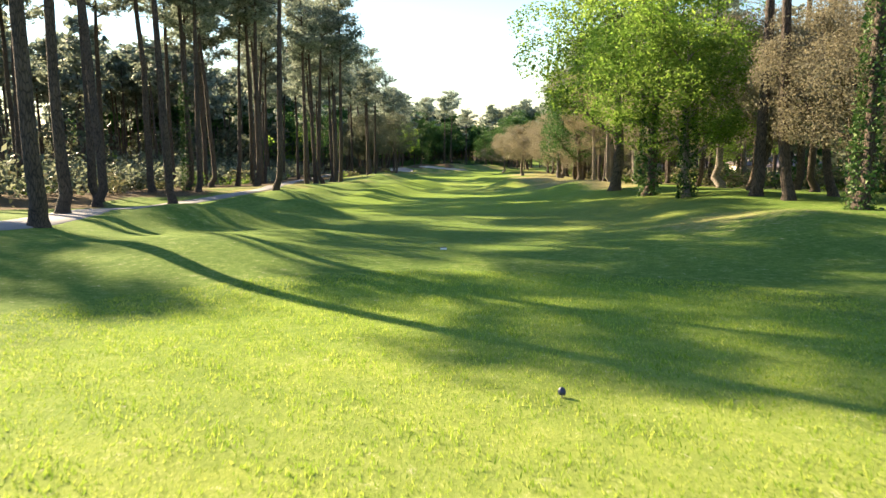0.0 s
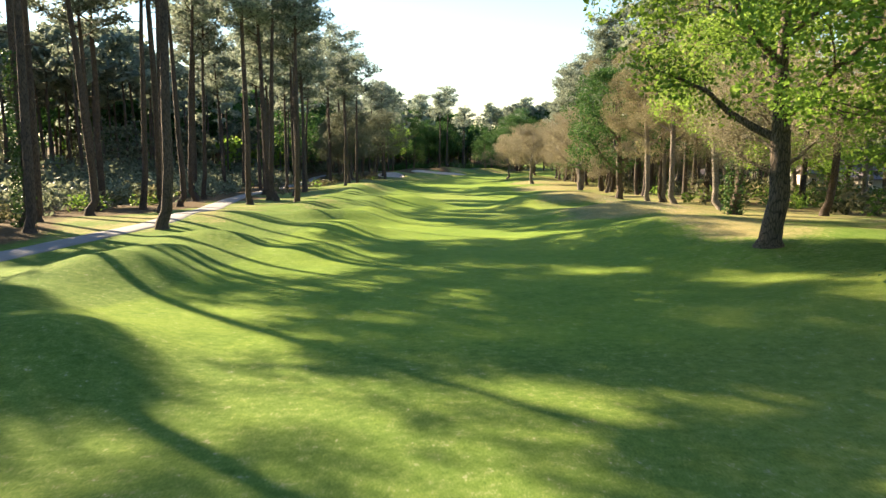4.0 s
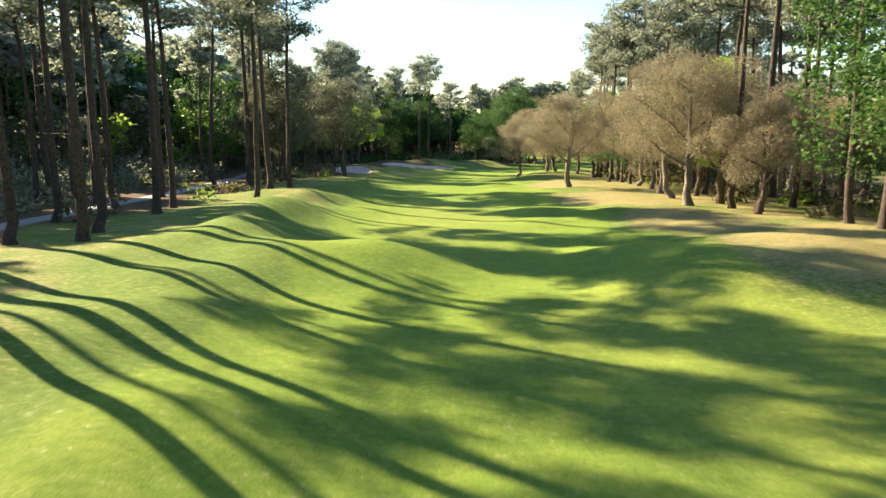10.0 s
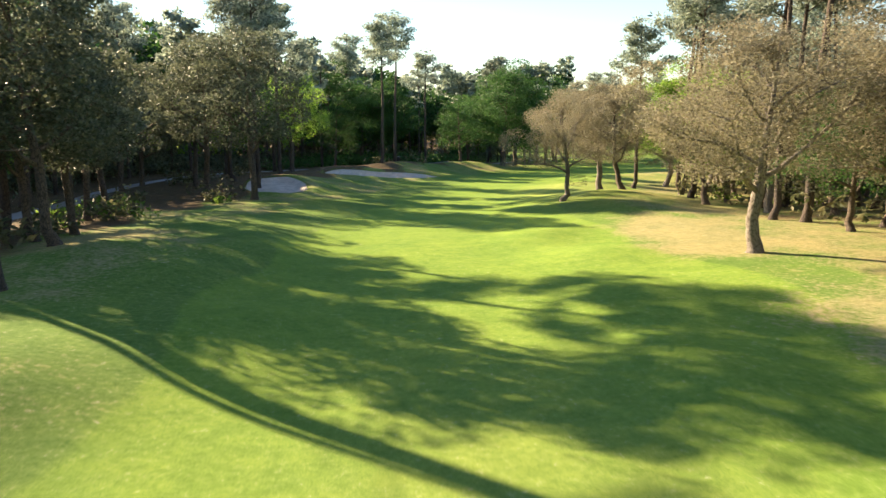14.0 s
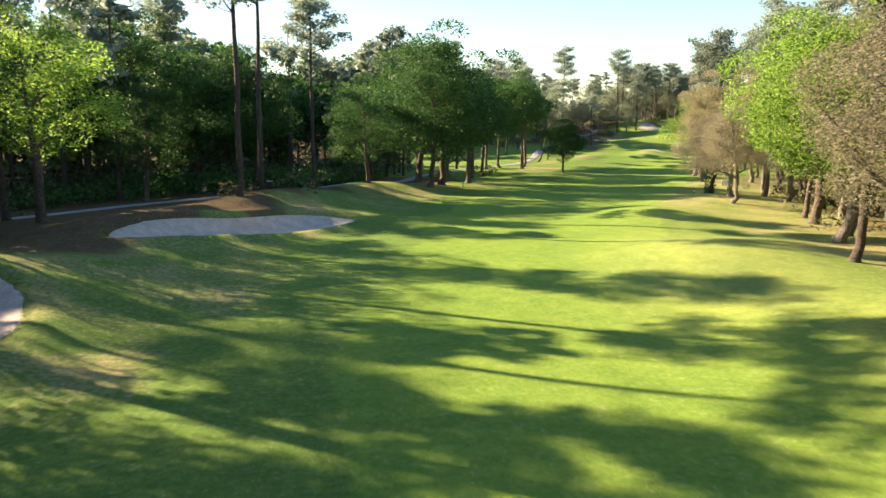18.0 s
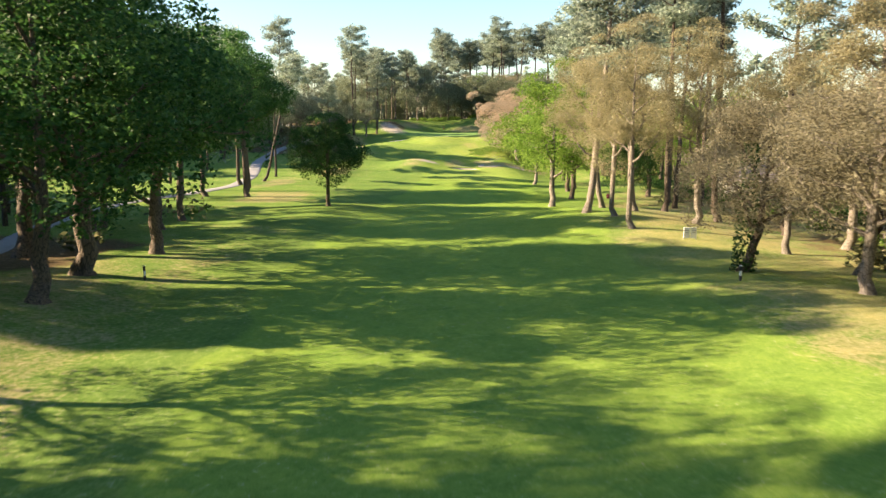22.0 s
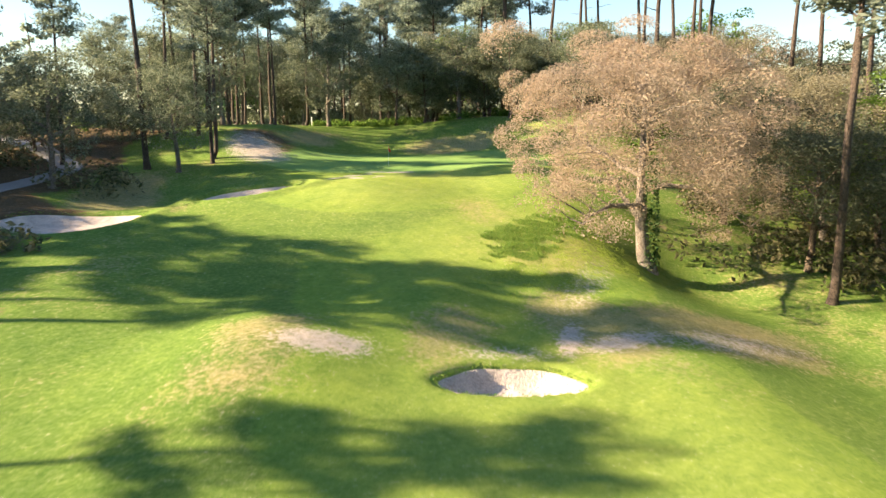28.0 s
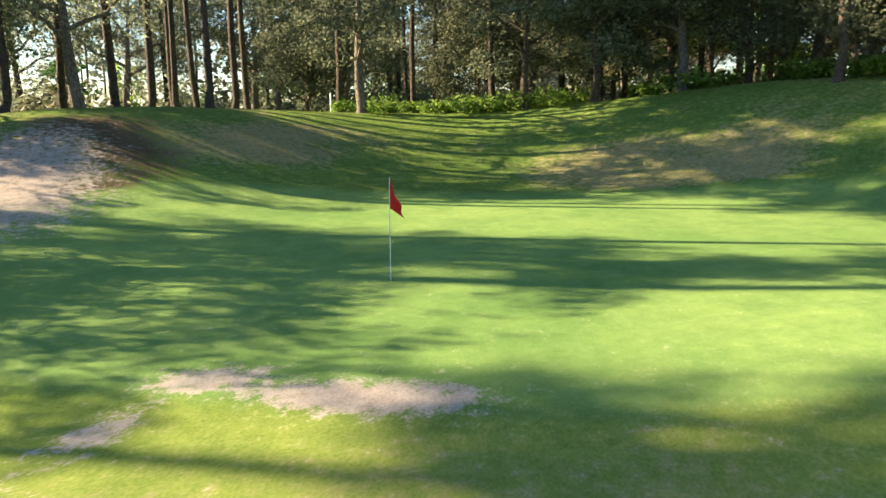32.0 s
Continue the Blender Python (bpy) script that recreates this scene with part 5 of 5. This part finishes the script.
def litter_bin(x, y):
    root = tagged(new("litter_bin"), "dark litter bin beside the cart path", "bin")
    root.matrix_world = pose(x, y, ground(x, y))
    child("body", mesh_of("body", *tube([(0, 0, -0.03), (0, 0, 0.02), (0, 0, 0.8), (0, 0, 0.84), (0, 0, 0.84)], [0.24, 0.27, 0.31, 0.33, 0.02], 16), POST_DARK, True), root)
    child("rim", mesh_of("rim", *tube([(0, 0, 0.80), (0, 0, 0.87), (0, 0, 0.87)], [0.335, 0.34, 0.27], 16), GREY_METAL, True), root)


def stake(x, y, h=1.2):
    root = tagged(new("boundary_stake"), "slim white boundary stake", "stake")
    root.matrix_world = pose(x, y, ground(x, y))
    part("shaft", block(-0.04, -0.04, -0.15, 0.04, 0.04, h, 0.01), WHITE, root)
    part("tip", block(-0.045, -0.045, h + 0.002, 0.045, 0.045, h + 0.08, 0.02), POST_DARK, root)


def tee_marker(x, y):
    """A small blue tee marker on a spike."""
    root = tagged(new("tee_marker"), "small dark blue tee marker in the grass", "tee marker")
    root.matrix_world = pose(x, y, ground(x, y))
    child("head", mesh_of("head", *tube([(0, 0, 0.03), (0, 0, 0.035), (0, 0, 0.07), (0, 0, 0.11), (0, 0, 0.125)], [0.008, 0.04, 0.05, 0.036, 0.008], 14), solid("blue_paint", (0.02, 0.03, 0.09), 0.4, 0, 9, 0.15), True), root)
    child("spike", mesh_of("spike", *tube([(0, 0, -0.08), (0, 0, 0.0), (0, 0, 0.04)], [0.004, 0.01, 0.012], 8), GREY_METAL, True), root)


def distance_plate(x, y):
    """A white stone plate with a dark top, set into the turf."""
    root = tagged(new("distance_plate"), "white plate with a dark top set in the turf", "marker plate")
    root.matrix_world = pose(x, y, ground(x, y), 0, 0, 8)
    part("stone", block(-0.10, -0.07, -0.05, 0.10, 0.07, 0.05, 0.015), WHITE, root)
    part("top_plate", block(-0.09, -0.02, 0.052, 0.09, 0.065, 0.075, 0.006), POST_DARK, root)


# ---- flag on the green ----
FLAG_RED = solid("flag_cloth", (0.55, 0.012, 0.02), 0.7, 0, 8, 0.12)
DARK_HOLE = solid("cup_liner", (0.05, 0.05, 0.05), 0.6, 0, 9, 0.2)


def flagstick(x, y):
    z = ground(x, y)
    root = new("flagstick")
    root.matrix_world = pose(x, y, z)
    tagged(root, "thin white flagstick with a red flag hanging limp", "flagstick")
    child("pole", mesh_of("pole", *tube([(0, 0, -0.1), (0, 0, 1.0), (0.015, 0, 2.02)], [0.011, 0.010, 0.007], 8), WHITE, True), root)
    n, m = 12, 16
    V = []
    for i in range(n):
        u = i / (n - 1)
        for j in range(m):
            v = j / (m - 1)
            fold = 0.06 * math.sin(v * 9 + 0.6) * u
            V.append((0.02 + 0.33 * u * (0.35 + 0.65 * v), fold, 2.0 - 0.72 * v * (0.55 + 0.25 * (1 - u)) - 0.46 * u * (0.6 + 0.3 * v)))
    i, j = np.meshgrid(np.arange(n - 1), np.arange(m - 1), indexing="ij")
    q = i * m + j
    F = np.stack([q, q + m, q + m + 1, q + 1], -1).reshape(-1, 4)
    V = np.array(V)
    back = V + np.array([0, 0.004, 0])
    child("flag", mesh_of("flag", np.concatenate([V, back]), np.concatenate([F, F[:, ::-1] + len(V)]), FLAG_RED, True), root, "drooping red cloth flag")
    child("cup", mesh_of("cup", *tube([(0, 0, -0.12), (0, 0, 0.004)], [0.054, 0.056], 16), DARK_HOLE, True), root)
    return root


flagstick(147.8, 419.6)
marker_post(59.9, 296.4)
marker_post(35.2, 320.5)
hole_sign(73.4, 307.2, -42)
litter_bin(3.6, 291.0)
tee_marker(1.4, 8.3)
distance_plate(0.0, 23.6)
stake(159.5, 447.5)


# ---- taller grass where the camera skims it ----
def grass(name, label, count, seed, cx, cy, rx, ry, height, mat, patchy=0.0, turn=0.0, broad=0.06):
    """Single upright blades, three corners each, scattered over an oval."""
    rng = np.random.default_rng(seed)
    r, a = np.sqrt(rng.random(count)), 6.283 * rng.random(count)
    u, v, ct, st = rx * r * np.cos(a), ry * r * np.sin(a), math.cos(radians(turn)), math.sin(radians(turn))
    x, y = cx + u * ct - v * st, cy + u * st + v * ct
    keep = rng.random(count) < np.clip(2.0 * (1 - r) + 0.3 * wobble(x + 0.4 * y, y - 0.4 * x, 0.6, 0.3) + 0.3 * wobble(x - 0.7 * y, y + 0.7 * x, 1.7, 1.1) - patchy, 0, 1)
    x, y = x[keep], y[keep]
    n = len(x)
    z = ground(x, y)
    h = height * rng.uniform(0.5, 1.4, n) * (1 + 0.35 * wobble(x, y, 2.7, 1.9)).clip(0.4, 1.6)
    lean, w = rng.standard_normal((n, 2)) * h[:, None] * 0.45, 6.283 * rng.random(n)
    wide = 0.007 + broad * h
    V = np.empty((n, 3, 3))
    V[:, 0] = np.stack([x - wide * np.cos(w), y - wide * np.sin(w), z - 0.01], 1)
    V[:, 1] = np.stack([x + wide * np.cos(w), y + wide * np.sin(w), z - 0.01], 1)
    V[:, 2] = np.stack([x + lean[:, 0], y + lean[:, 1], z + h], 1)
    tagged(new(name, mesh_of(name, V.reshape(-1, 3), np.arange(3 * n).reshape(-1, 3), mat)), label, "grass", kind="stuff")


BLADE = leaf_material("grass_blades", (0.160, 0.270, 0.026), (0.270, 0.370, 0.046), (0.430, 0.470, 0.110), 0.45)
grass("tee_grass", "short bright tee grass with paler seed stalks", 100000, 97, 1, 9, 10, 10, 0.045, BLADE, -9)
grass("fringe_grass", "rough grass in front of the putting green", 60000, 98, 140.5, 407.5, 7.5, 7, 0.028, BLADE, 0.5)

HERB = leaf_material("herb_leaves", (0.130, 0.230, 0.040), (0.200, 0.315, 0.060), (0.300, 0.400, 0.105), 0.5)
grass("slope_herbs", "low bright green herbs on the slope by the green", 80000, 95, 137.6, 394.6, 8.2, 3.6, 0.11, HERB, 0.55, 12, 0.14)
grass("slope_tussocks", "rough pale grass round the foot of the slope", 60000, 84, 136.0, 391.0, 9.0, 5.0, 0.06, BLADE, 0.2, 15)
